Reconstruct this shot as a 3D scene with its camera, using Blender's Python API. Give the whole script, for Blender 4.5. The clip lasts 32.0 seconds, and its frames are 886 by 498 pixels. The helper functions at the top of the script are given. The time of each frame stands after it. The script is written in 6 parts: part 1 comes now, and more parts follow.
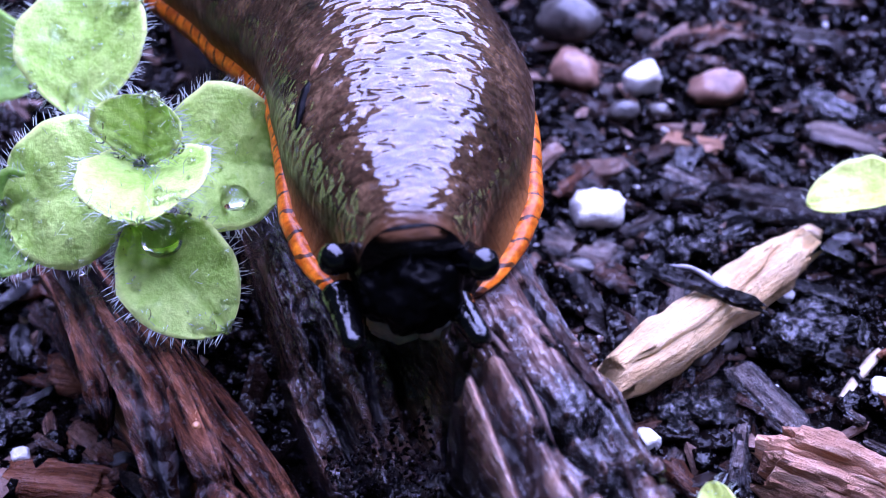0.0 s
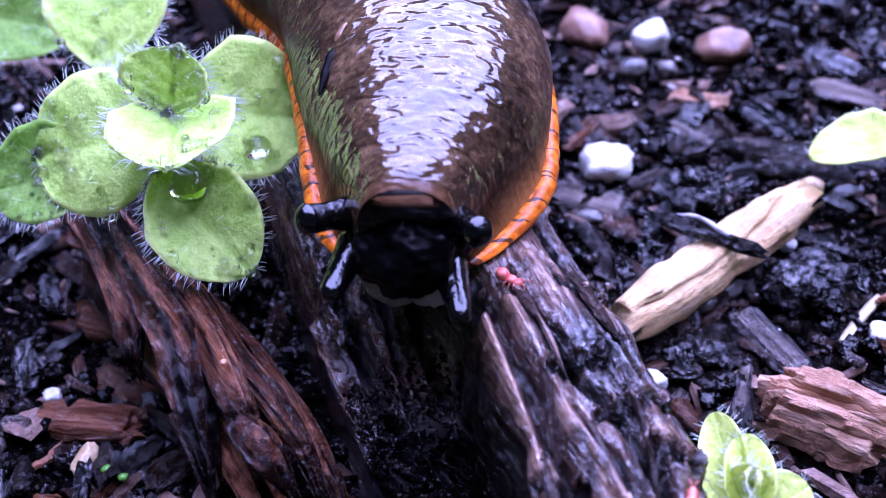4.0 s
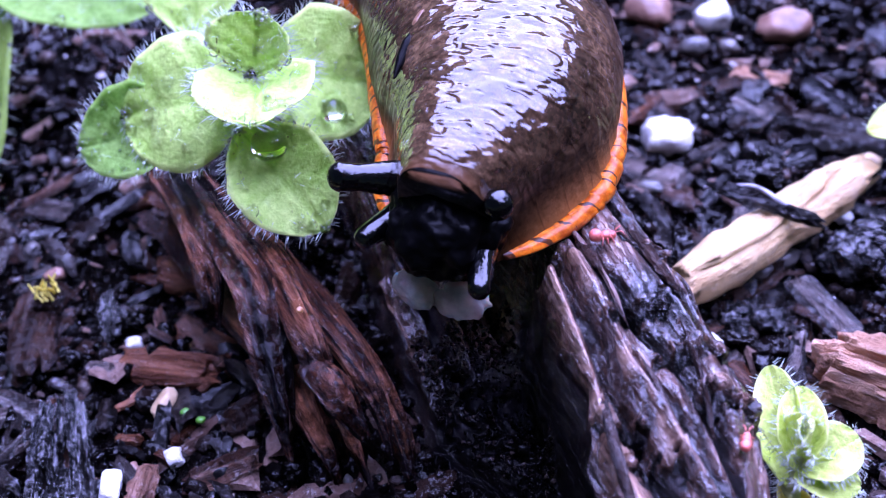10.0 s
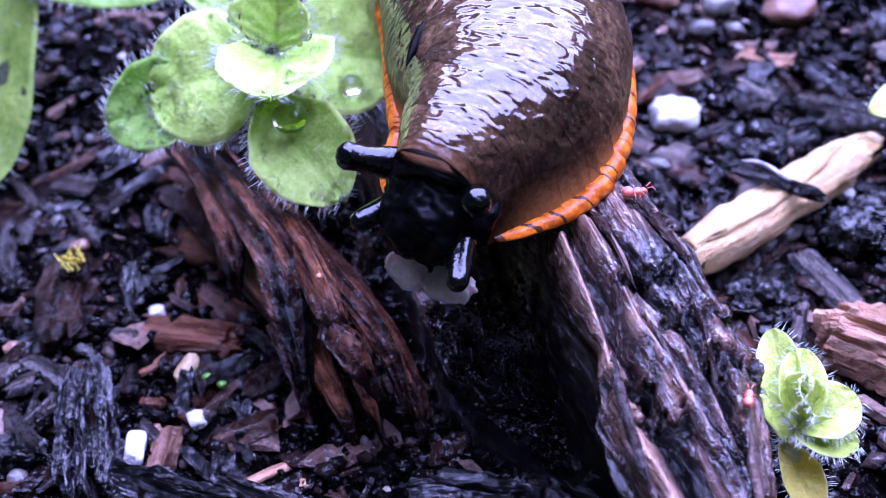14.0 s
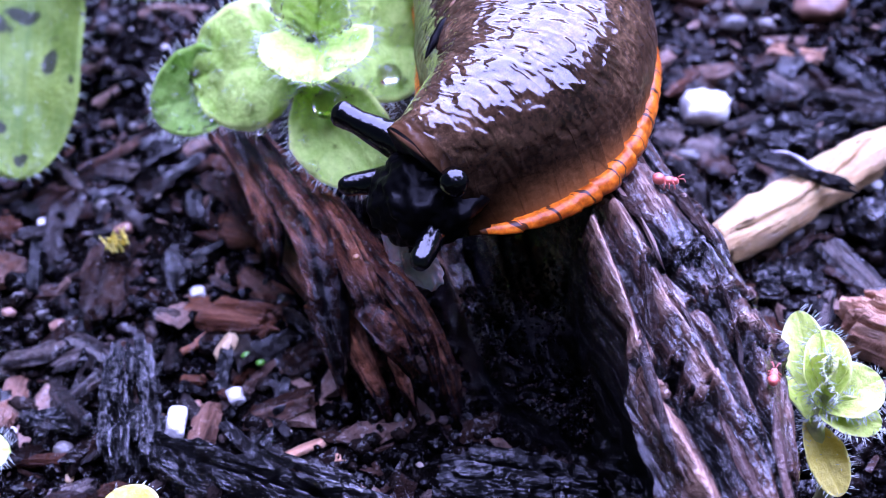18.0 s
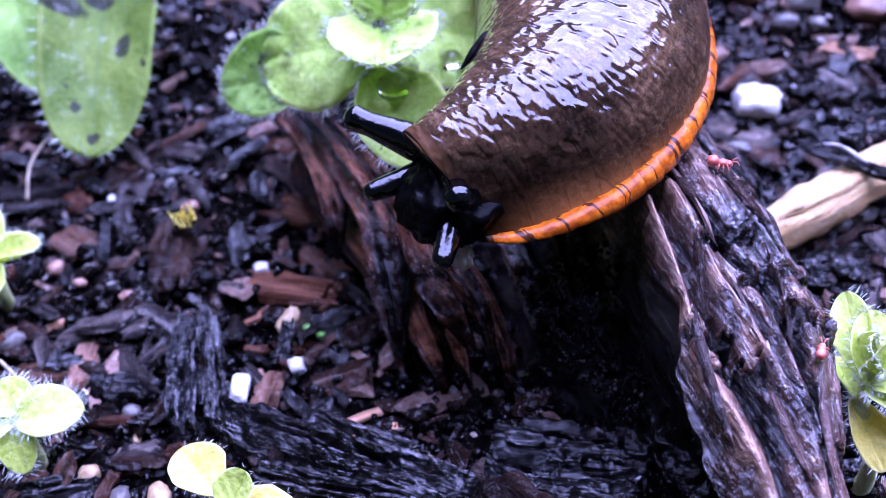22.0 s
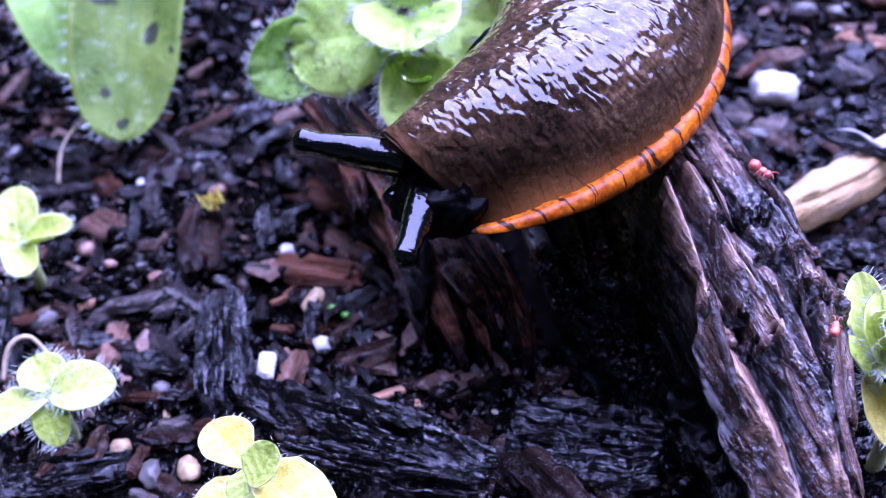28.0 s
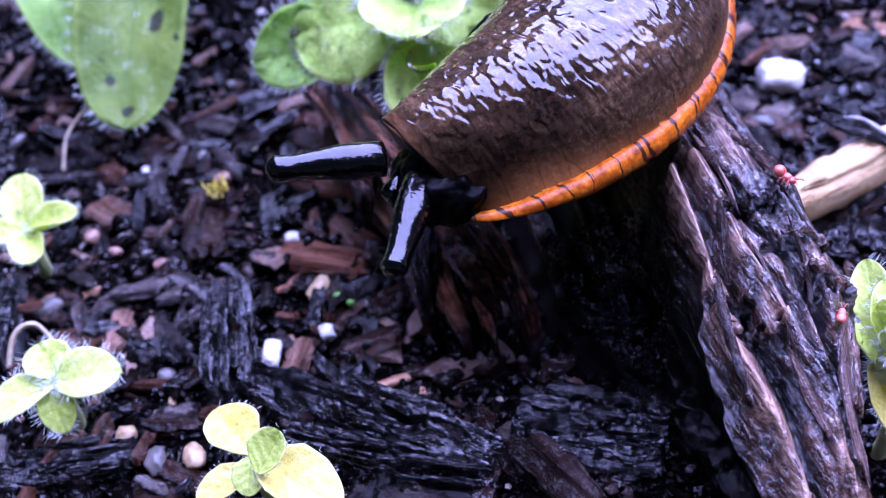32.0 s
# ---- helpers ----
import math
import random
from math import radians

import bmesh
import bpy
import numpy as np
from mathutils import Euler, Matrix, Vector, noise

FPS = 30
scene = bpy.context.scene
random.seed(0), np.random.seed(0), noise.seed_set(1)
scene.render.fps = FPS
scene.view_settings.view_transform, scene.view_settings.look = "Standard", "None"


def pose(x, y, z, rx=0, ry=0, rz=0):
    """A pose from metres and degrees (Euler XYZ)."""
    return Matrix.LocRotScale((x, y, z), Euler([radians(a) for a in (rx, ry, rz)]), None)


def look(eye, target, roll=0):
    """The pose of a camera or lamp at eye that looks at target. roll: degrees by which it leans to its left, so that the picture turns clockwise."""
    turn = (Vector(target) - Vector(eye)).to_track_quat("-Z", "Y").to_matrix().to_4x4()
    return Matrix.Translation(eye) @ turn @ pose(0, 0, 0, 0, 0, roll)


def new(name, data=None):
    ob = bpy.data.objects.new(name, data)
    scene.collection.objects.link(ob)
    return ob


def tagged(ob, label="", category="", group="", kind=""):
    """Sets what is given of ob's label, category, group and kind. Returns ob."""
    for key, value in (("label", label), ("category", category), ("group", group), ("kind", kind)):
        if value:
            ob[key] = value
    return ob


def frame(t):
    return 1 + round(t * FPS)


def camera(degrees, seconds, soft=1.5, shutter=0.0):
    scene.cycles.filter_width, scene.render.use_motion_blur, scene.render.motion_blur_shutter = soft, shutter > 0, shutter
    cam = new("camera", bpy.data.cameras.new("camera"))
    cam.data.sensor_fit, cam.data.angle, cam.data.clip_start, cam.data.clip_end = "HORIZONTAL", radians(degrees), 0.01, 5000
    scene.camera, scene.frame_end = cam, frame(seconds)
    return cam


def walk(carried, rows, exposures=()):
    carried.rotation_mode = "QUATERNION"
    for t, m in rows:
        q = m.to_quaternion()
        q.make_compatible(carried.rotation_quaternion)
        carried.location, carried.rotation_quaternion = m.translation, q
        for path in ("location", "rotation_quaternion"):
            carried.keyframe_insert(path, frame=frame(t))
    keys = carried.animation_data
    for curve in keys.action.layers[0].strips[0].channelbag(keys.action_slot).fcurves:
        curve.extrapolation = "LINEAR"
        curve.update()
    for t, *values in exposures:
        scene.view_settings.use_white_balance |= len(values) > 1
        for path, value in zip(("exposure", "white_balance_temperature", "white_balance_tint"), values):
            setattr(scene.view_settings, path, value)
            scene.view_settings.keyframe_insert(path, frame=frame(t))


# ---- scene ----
S = 0.01  # the plan below is in centimetres
cam = camera(40.0, 32.0, soft=0.75)
PATH = [
    (0, (1.376, -4.726, 6.142), (1.875, 1.034, 0.612), -3.38),
    (1, (1.383, -4.832, 6.150), (1.869, 0.900, 0.590), -3.65),
    (2, (1.364, -4.922, 6.183), (1.839, 0.769, 0.582), -3.73),
    (3, (1.343, -4.980, 6.209), (1.799, 0.681, 0.575), -3.76),
    (3.5, (1.319, -5.007, 6.226), (1.765, 0.644, 0.580), -3.81),
    (5.5, (1.219, -5.147, 6.240), (1.562, 0.492, 0.576), -3.96),
    (6, (1.248, -5.175, 6.237), (1.540, 0.468, 0.573), -4.23),
    (7, (1.183, -5.268, 6.279), (1.461, 0.370, 0.610), -4.02),
    (8, (1.165, -5.297, 6.258), (1.353, 0.347, 0.592), -4.41),
    (9, (1.149, -5.322, 6.270), (1.299, 0.322, 0.602), -4.52),
    (10, (1.154, -5.421, 6.313), (1.249, 0.234, 0.655), -4.97),
    (11, (1.153, -5.526, 6.351), (1.219, 0.129, 0.692), -5.17),
    (12, (1.122, -5.608, 6.353), (1.195, 0.042, 0.689), -5.06),
    (13, (1.126, -5.604, 6.344), (1.184, 0.027, 0.662), -5.20),
    (14, (1.081, -5.724, 6.390), (1.136, -0.086, 0.715), -4.98),
    (15, (1.067, -5.816, 6.419), (1.072, -0.184, 0.738), -5.07),
    (15.5, (1.035, -5.881, 6.435), (1.031, -0.232, 0.770), -4.96),
    (17.5, (1.060, -5.930, 6.448), (0.939, -0.275, 0.791), -5.72),
    (18, (1.043, -5.969, 6.452), (0.905, -0.302, 0.808), -5.73),
    (19, (1.015, -6.059, 6.482), (0.819, -0.373, 0.858), -5.82),
    (20, (0.958, -6.185, 6.484), (0.714, -0.466, 0.895), -5.74),
    (21, (0.924, -6.281, 6.507), (0.600, -0.560, 0.925), -5.87),
    (22, (0.911, -6.328, 6.507), (0.520, -0.603, 0.933), -6.13),
    (23, (0.912, -6.340, 6.505), (0.473, -0.616, 0.934), -6.44),
    (24, (0.912, -6.379, 6.532), (0.440, -0.659, 0.959), -6.64),
    (25, (0.910, -6.457, 6.566), (0.429, -0.732, 0.999), -6.56),
    (25.5, (0.908, -6.499, 6.589), (0.421, -0.772, 1.025), -6.60),
    (27.5, (0.876, -6.542, 6.590), (0.380, -0.835, 1.006), -6.61),
    (28, (0.886, -6.526, 6.588), (0.376, -0.831, 0.993), -6.76),
    (29, (0.858, -6.520, 6.579), (0.366, -0.835, 0.971), -6.64),
    (30, (0.876, -6.531, 6.580), (0.361, -0.855, 0.965), -6.75),
    (31, (0.855, -6.536, 6.572), (0.344, -0.877, 0.941), -6.70),
    (32, (0.879, -6.534, 6.567), (0.336, -0.884, 0.930), -6.99),
]


def cm(v):
    return Vector((v[0] * S, v[1] * S, v[2] * S))


walk(cam, [(t, look(cm(eye), cm(target), roll)) for t, eye, target, roll in PATH], exposures=[(0, 2.30), (5, 2.50), (10, 2.56), (20, 2.60), (26, 2.54), (32, 2.42)])
cam.data.dof.use_dof = True
cam.data.dof.focus_distance = 0.070
cam.data.dof.aperture_fstop = 54.0

# ---- light: overcast daylight from a wide opening in the canopy ahead ----
world = bpy.data.worlds.new("overcast_sky")
scene.world = world
world.use_nodes = True
wn = world.node_tree.nodes
sky = wn.new("ShaderNodeTexSky")
sky.sky_type = "NISHITA"
sky.sun_disc = False
sky.sun_elevation = radians(61)
sky.sun_rotation = radians(30)
wn["Background"].inputs["Strength"].default_value = 0.004
world.node_tree.links.new(sky.outputs["Color"], wn["Background"].inputs["Color"])

sun = new("sun", bpy.data.lights.new("sun", "SUN"))
sun.data.energy = 5.0
sun.data.angle = radians(84)
sun.data.color = (0.385, 0.405, 1.0)
sun.matrix_world = look((0.28, 0.48, 1.0), (0, 0, 0))

# ---- materials ----


class Nodes:
    """A small builder of node materials."""

    def __init__(self, name):
        self.mat = bpy.data.materials.new(name)
        self.mat.use_nodes = True
        self.tree = self.mat.node_tree
        self.bsdf = self.tree.nodes["Principled BSDF"]
        self.out = self.tree.nodes["Material Output"]

    def add(self, kind, **values):
        node = self.tree.nodes.new(kind)
        for key, value in values.items():
            node.inputs[key].default_value = value
        return node

    def link(self, a, b):
        self.tree.links.new(a, b)

    def coords(self, scale=(100, 100, 100), attribute="", vary=True):
        """Coordinates in centimetres times scale / 100, shifted at random for each object."""
        mapping = self.add("ShaderNodeMapping", Scale=scale)
        if attribute:
            node = self.add("ShaderNodeAttribute")
            node.attribute_name = attribute
            self.link(node.outputs["Vector"], mapping.inputs["Vector"])
        else:
            node = self.add("ShaderNodeTexCoord")
            self.link(node.outputs["Object"], mapping.inputs["Vector"])
            if vary:
                info = self.add("ShaderNodeObjectInfo")
                times = self.add("ShaderNodeMath")
                times.operation = "MULTIPLY"
                times.inputs[1].default_value = 37.0
                self.link(info.outputs["Random"], times.inputs[0])
                self.link(times.outputs[0], mapping.inputs["Location"])
        return mapping.outputs["Vector"]

    def noise(self, at, scale, detail=4.0, rough=0.55, distort=0.0):
        node = self.add("ShaderNodeTexNoise", Scale=scale, Detail=detail, Roughness=rough, Distortion=distort)
        self.link(at, node.inputs["Vector"])
        return node.outputs["Fac"]

    def cells(self, at, scale, feature="F1"):
        node = self.add("ShaderNodeTexVoronoi", Scale=scale)
        node.feature = feature
        self.link(at, node.inputs["Vector"])
        return node.outputs["Distance"]

    def ramp(self, fac, *stops):
        node = self.add("ShaderNodeValToRGB")
        band = node.color_ramp
        while len(band.elements) < len(stops):
            band.elements.new(0.5)
        for element, (at, colour) in zip(band.elements, stops):
            element.position = at
            element.color = (*colour, 1) if len(colour) == 3 else colour
        self.link(fac, node.inputs["Fac"])
        return node.outputs["Color"]

    def grey(self, fac, low, high, a=0.0, b=1.0):
        node = self.add("ShaderNodeMapRange")
        node.inputs[1].default_value, node.inputs[2].default_value = a, b
        node.inputs[3].default_value, node.inputs[4].default_value = low, high
        self.link(fac, node.inputs[0])
        return node.outputs[0]

    def math(self, kind, a, b):
        node = self.add("ShaderNodeMath")
        node.operation = kind
        for n, value in enumerate((a, b)):
            if isinstance(value, (int, float)):
                node.inputs[n].default_value = value
            else:
                self.link(value, node.inputs[n])
        return node.outputs[0]

    def mix(self, fac, a, b, blend="MIX"):
        node = self.add("ShaderNodeMix")
        node.data_type, node.blend_type = "RGBA", blend
        for socket, value in ((node.inputs[0], fac), (node.inputs[6], a), (node.inputs[7], b)):
            if isinstance(value, (int, float)):
                socket.default_value = value
            elif isinstance(value, tuple):
                socket.default_value = (*value, 1)
            else:
                self.link(value, socket)
        return node.outputs[2]

    def bump(self, height, strength, distance, under=None):
        """distance in centimetres."""
        node = self.add("ShaderNodeBump", Strength=strength, Distance=distance * S)
        self.link(height, node.inputs["Height"])
        if under:
            self.link(under, node.inputs["Normal"])
        return node.outputs["Normal"]

    def set(self, **values):
        for key, value in values.items():
            socket = self.bsdf.inputs[key.replace("_", " ")]
            if isinstance(value, (int, float)):
                socket.default_value = value
            elif isinstance(value, tuple):
                socket.default_value = (*value, 1)
            else:
                self.link(value, socket)
        return self.mat


def wood(name, dark, mid, light, along="y", wet=0.35, spread=1.0, slivers=False, gloss=1.0, film=0.0, carve=1.0, crazed=False):
    """Wet broken wood: fibres run along one axis of the object."""
    n = Nodes(name)
    stretch = {"x": (9, 100, 100), "y": (100, 9, 100)}[along]
    at, free = n.coords(stretch), n.coords()
    fibre = n.noise(at, 13.0, 6.0, 0.7)
    streak = n.noise(at, 2.6, 4.0, 0.6, 0.3)
    blotch = n.noise(free, 1.7, 4.0, 0.6)
    tone = n.math("ADD", n.math("MULTIPLY", fibre, 0.45), n.math("MULTIPLY", streak, 0.55))
    colour = n.ramp(tone, (0.36, dark), (0.5, mid), (0.66, light))
    info = n.add("ShaderNodeObjectInfo")
    shade = n.grey(n.math("POWER", info.outputs["Random"], 1.6), 1.0 - 0.72 * spread, 1.0 + 1.3 * spread)
    colour = n.mix(1.0, colour, n.ramp(blotch, (0.35, (0.7, 0.69, 0.71)), (0.6, (1, 1, 1))), "MULTIPLY")
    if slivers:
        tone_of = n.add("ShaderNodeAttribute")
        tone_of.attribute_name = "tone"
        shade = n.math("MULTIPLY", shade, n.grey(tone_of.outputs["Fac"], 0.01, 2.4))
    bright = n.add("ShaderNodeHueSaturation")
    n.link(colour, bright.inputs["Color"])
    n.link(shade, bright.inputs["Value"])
    rough = n.grey(blotch, wet * 0.28, wet * 0.75, 0.35, 0.65)
    # water stands on the raised fibres and grains
    crest = n.math("ADD", n.math("MULTIPLY", fibre, 0.5), n.math("MULTIPLY", n.noise(free, 16.0, 4.0, 0.7), 0.5))
    wetness = n.math("ADD", n.grey(crest, 0.10 * gloss, 1.5 * gloss, 0.47, 0.58), film)
    wetness = n.math("MULTIPLY", wetness, n.grey(info.outputs["Random"], 1.0 - 0.5 * spread, 1.0 + 0.6 * spread))
    if slivers:
        wetness = n.math("MULTIPLY", wetness, n.grey(tone_of.outputs["Fac"], 0.45, 1.0, 0.0, 0.35))
    if crazed:
        # fine cross wrinkles and cracks in the wet skin of the bark
        skin = n.coords((100, 45, 100))
        cracks = n.cells(skin, 13.0, "DISTANCE_TO_EDGE")
        crest = n.math("ADD", n.math("MULTIPLY", crest, 0.8), n.grey(cracks, 0.0, 0.30, 0.0, 0.2))
    relief = n.bump(crest, 0.8 * carve, 0.06, n.bump(fibre, 0.7 * carve, 0.06, n.bump(streak, 0.9 * carve, 0.12)))
    return n.set(Base_Color=bright.outputs["Color"], Roughness=rough, Specular_IOR_Level=wetness, Normal=relief)


def log_material():
    """Rotting wood of the log: tone holds paler crests and the painted shade of splits."""
    n = Nodes("wet_log_wood")
    at, free = n.coords((100, 7, 100), vary=False), n.coords(vary=False)
    fibre, streak = n.noise(at, 22.0, 5.0, 0.65), n.noise(at, 5.0, 4.0, 0.6, 0.2)
    pits, blotch = n.noise(free, 17.0, 5.0, 0.7), n.noise(free, 2.6, 4.0, 0.6)
    tone_of = n.add("ShaderNodeAttribute")
    tone_of.attribute_name = "tone"
    grain = n.math("ADD", n.math("MULTIPLY", fibre, 0.5), n.math("MULTIPLY", streak, 0.5))
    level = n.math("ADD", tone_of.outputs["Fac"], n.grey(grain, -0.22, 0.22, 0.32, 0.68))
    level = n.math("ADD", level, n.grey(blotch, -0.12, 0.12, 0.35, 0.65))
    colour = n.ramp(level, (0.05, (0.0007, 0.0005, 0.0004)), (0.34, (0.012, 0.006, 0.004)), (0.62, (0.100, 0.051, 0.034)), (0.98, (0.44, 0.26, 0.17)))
    wet = n.math("MULTIPLY", n.grey(n.math("ADD", n.math("MULTIPLY", pits, 0.5), n.math("MULTIPLY", fibre, 0.5)), 0.2, 2.3, 0.46, 0.58), n.grey(tone_of.outputs["Fac"], 0.40, 1.0, 0.0, 0.26))
    relief = n.bump(pits, 0.6, 0.045, n.bump(fibre, 0.5, 0.05, n.bump(streak, 0.8, 0.12)))
    return n.set(Base_Color=colour, Roughness=n.grey(blotch, 0.08, 0.24, 0.35, 0.65), Specular_IOR_Level=wet, Normal=relief)


def plain(name, a, b, scale=6.0, rough=0.5, bump=0.3, deep=0.02, detail=4.0):
    """A mottled surface between two colours."""
    n = Nodes(name)
    at = n.coords()
    fac, fine = n.noise(at, scale, detail), n.noise(at, scale * 5, 3.0)
    both = n.math("ADD", n.math("MULTIPLY", fac, 0.7), n.math("MULTIPLY", fine, 0.3))
    return n.set(Base_Color=n.ramp(both, (0.36, a), (0.64, b)), Roughness=n.grey(fac, rough * 0.7, rough * 1.3),
                 Normal=n.bump(both, bump, deep))


def soil_material():
    n = Nodes("wet_black_soil")
    at = n.coords(vary=False)
    big, small, grain = n.noise(at, 1.2, 5.0, 0.65), n.noise(at, 7.0, 6.0, 0.7), n.noise(at, 30.0, 4.0, 0.7)
    colour = n.ramp(small, (0.40, (0.0006, 0.0005, 0.0005)), (0.60, (0.004, 0.003, 0.0027)), (0.74, (0.022, 0.015, 0.012)))
    relief = n.bump(grain, 0.8, 0.05, n.bump(small, 1.0, 0.15))
    return n.set(Base_Color=colour, Roughness=n.grey(big, 0.12, 0.35, 0.35, 0.65), Specular_IOR_Level=n.grey(n.noise(at, 20.0, 4.0, 0.75), 0.0, 0.5, 0.52, 0.66), Normal=relief)


def island_material(name, stops, rough, scale, joined=True):
    """Loose bits in one mesh: each bit takes its own tone."""
    n = Nodes(name)
    tone_of = n.add("ShaderNodeNewGeometry").outputs["Random Per Island"] if joined else n.add("ShaderNodeObjectInfo").outputs["Random"]
    at = n.coords(vary=not joined)
    fine = n.noise(at, scale, 4.0, 0.65)
    colour = n.ramp(tone_of, *stops)
    colour = n.mix(1.0, colour, n.ramp(fine, (0.3, (0.45, 0.45, 0.45)), (0.65, (1.1, 1.1, 1.1))), "MULTIPLY")
    return n.set(Base_Color=colour, Roughness=rough, Specular_IOR_Level=n.grey(n.noise(at, 18.0, 4.0, 0.75), 0.0, 0.8, 0.50, 0.62), Normal=n.bump(fine, 0.9, 0.05))


def skin_material():
    """The slug's wet skin. rest holds (across, along from the head, up) in centimetres."""
    n = Nodes("slug_skin")
    at = n.coords((1, 1, 1), "rest")
    split = n.add("ShaderNodeSeparateXYZ")
    n.link(at, split.inputs[0])
    x, y, z = split.outputs
    blot, fine = n.noise(at, 3.0, 5.0, 0.6), n.noise(at, 28.0, 4.0, 0.7)
    back = n.ramp(n.math("ADD", n.math("MULTIPLY", blot, 0.55), n.math("MULTIPLY", fine, 0.45)),
                  (0.37, (0.010, 0.0055, 0.003)), (0.52, (0.060, 0.031, 0.015)), (0.66, (0.20, 0.112, 0.055)))
    flank = n.ramp(fine, (0.3, (0.13, 0.058, 0.024)), (0.7, (0.38, 0.175, 0.072)))
    flank = n.mix(n.grey(z, 0.65, 0.0, 0.14, 0.34), flank, (0.52, 0.19, 0.045))
    # dark veins that run obliquely down the skirt
    mapped = n.add("ShaderNodeMapping", Scale=(1.0, 7.0, 2.0))
    n.link(at, mapped.inputs["Vector"])
    vein = n.ramp(n.cells(mapped.outputs["Vector"], 0.9, "DISTANCE_TO_EDGE"), (0.0, (0.66, 0.62, 0.60)), (0.04, (1, 1, 1)))
    flank = n.mix(1.0, flank, vein, "MULTIPLY")
    low = n.grey(n.math("ADD", z, n.math("MULTIPLY", blot, 0.26)), 1.0, 0.0, 0.22, 0.47)
    colour = n.mix(low, back, flank)
    # the neck under the mantle's front edge is black
    front = n.grey(n.math("ADD", y, n.grey(z, 0.0, 0.09, 0.42, 0.70)), 1.0, 0.0, -0.157, -0.152)
    collar = n.grey(n.math("ADD", y, n.math("MULTIPLY", fine, 0.12)), 1.0, 0.0, -0.15, -0.08)
    colour = n.mix(n.math("MULTIPLY", collar, 0.6), colour, (0.13, 0.055, 0.022))
    # shade on the skirt next to the neck, painted black into the skin
    skirt = n.math("MULTIPLY", n.grey(n.math("ADD", y, n.math("MULTIPLY", blot, 0.5)), 0.90, 0.0, 0.18, 0.62), n.grey(z, 1.0, 0.0, 0.30, 0.55))
    colour = n.mix(n.math("MAXIMUM", front, skirt), colour, (0.0015, 0.0012, 0.0012))
    # tubercles: long wavy ridges across the back
    wave = n.add("ShaderNodeMapping", Scale=(10.0, 17.0, 10.0))
    n.link(at, wave.inputs["Vector"])
    ridge = n.noise(wave.outputs["Vector"], 1.0, 0.0, 0.4, 0.6)
    swell = n.noise(at, 3.2, 2.0, 0.5)
    # the back is wettest, the skirt duller
    wet = n.grey(n.math("ADD", z, n.math("MULTIPLY", blot, 0.3)), 0.05, 1.0, 0.46, 0.76)
    wet = n.math("MULTIPLY", wet, n.grey(collar, 1.0, 0.25))
    waves = n.add("ShaderNodeBump", Distance=0.036 * S)
    n.link(n.grey(wet, 0.16, 0.72, 0.05, 0.6), waves.inputs["Strength"])
    n.link(ridge, waves.inputs["Height"])
    n.link(n.bump(swell, 0.12, 0.08), waves.inputs["Normal"])
    relief = n.bump(fine, 0.05, 0.010, waves.outputs["Normal"])
    return n.set(Base_Color=colour, Roughness=n.grey(wet, 0.4, 0.18), Specular_IOR_Level=n.math("MULTIPLY", wet, 0.4), Coat_Weight=wet, Coat_IOR=1.40, Coat_Roughness=n.grey(wet, 0.35, 0.04, 0.2, 0.8),
                 Normal=relief, Coat_Normal=relief)


def fringe_material():
    """The orange foot fringe with its black cross lines."""
    n = Nodes("slug_fringe")
    at = n.coords((1, 1, 1), "rest")
    split = n.add("ShaderNodeSeparateXYZ")
    n.link(at, split.inputs[0])
    x, y, z = split.outputs
    wob = n.noise(at, 4.0, 3.0)
    fine = n.noise(at, 25.0, 3.0)
    orange = n.ramp(fine, (0.3, (0.48, 0.085, 0.005)), (0.7, (0.90, 0.24, 0.018)))
    lines = n.add("ShaderNodeMath")
    lines.operation = "FRACT"
    n.link(n.math("ADD", n.math("MULTIPLY", y, 6.6), n.math("MULTIPLY", wob, 1.4)), lines.inputs[0])
    thick = n.grey(n.noise(at, 2.0, 2.0), 0.05, 0.30, 0.35, 0.7)
    dark = n.math("LESS_THAN", lines.outputs[0], thick)
    orange = n.mix(1.0, orange, n.ramp(n.noise(at, 7.0, 4.0, 0.65), (0.36, (0.42, 0.34, 0.30)), (0.60, (1, 1, 1))), "MULTIPLY")
    colour = n.mix(n.math("MULTIPLY", dark, 0.9), orange, (0.012, 0.007, 0.005))
    return n.set(Base_Color=colour, Roughness=0.35, Specular_IOR_Level=0.2, Coat_Weight=0.08, Coat_Roughness=0.15, Subsurface_Weight=0.15,
                 Subsurface_Scale=0.0008, Normal=n.bump(fine, 0.3, 0.015))


def head_material():
    n = Nodes("slug_head")
    at = n.coords(vary=False)
    grain = n.cells(at, 14.0)
    fine = n.noise(at, 40.0, 3.0)
    return n.set(Base_Color=n.ramp(fine, (0.3, (0.0006, 0.0006, 0.0007)), (0.7, (0.0018, 0.0016, 0.0018))), Roughness=0.4, Specular_IOR_Level=0.06, Coat_Weight=n.grey(n.noise(at, 9.0, 3.0, 0.6), 0.0, 0.15, 0.56, 0.70), Coat_IOR=1.4,
                 Coat_Roughness=0.06, Normal=n.bump(grain, 0.25, 0.015), Coat_Normal=n.bump(grain, 0.5, 0.02))


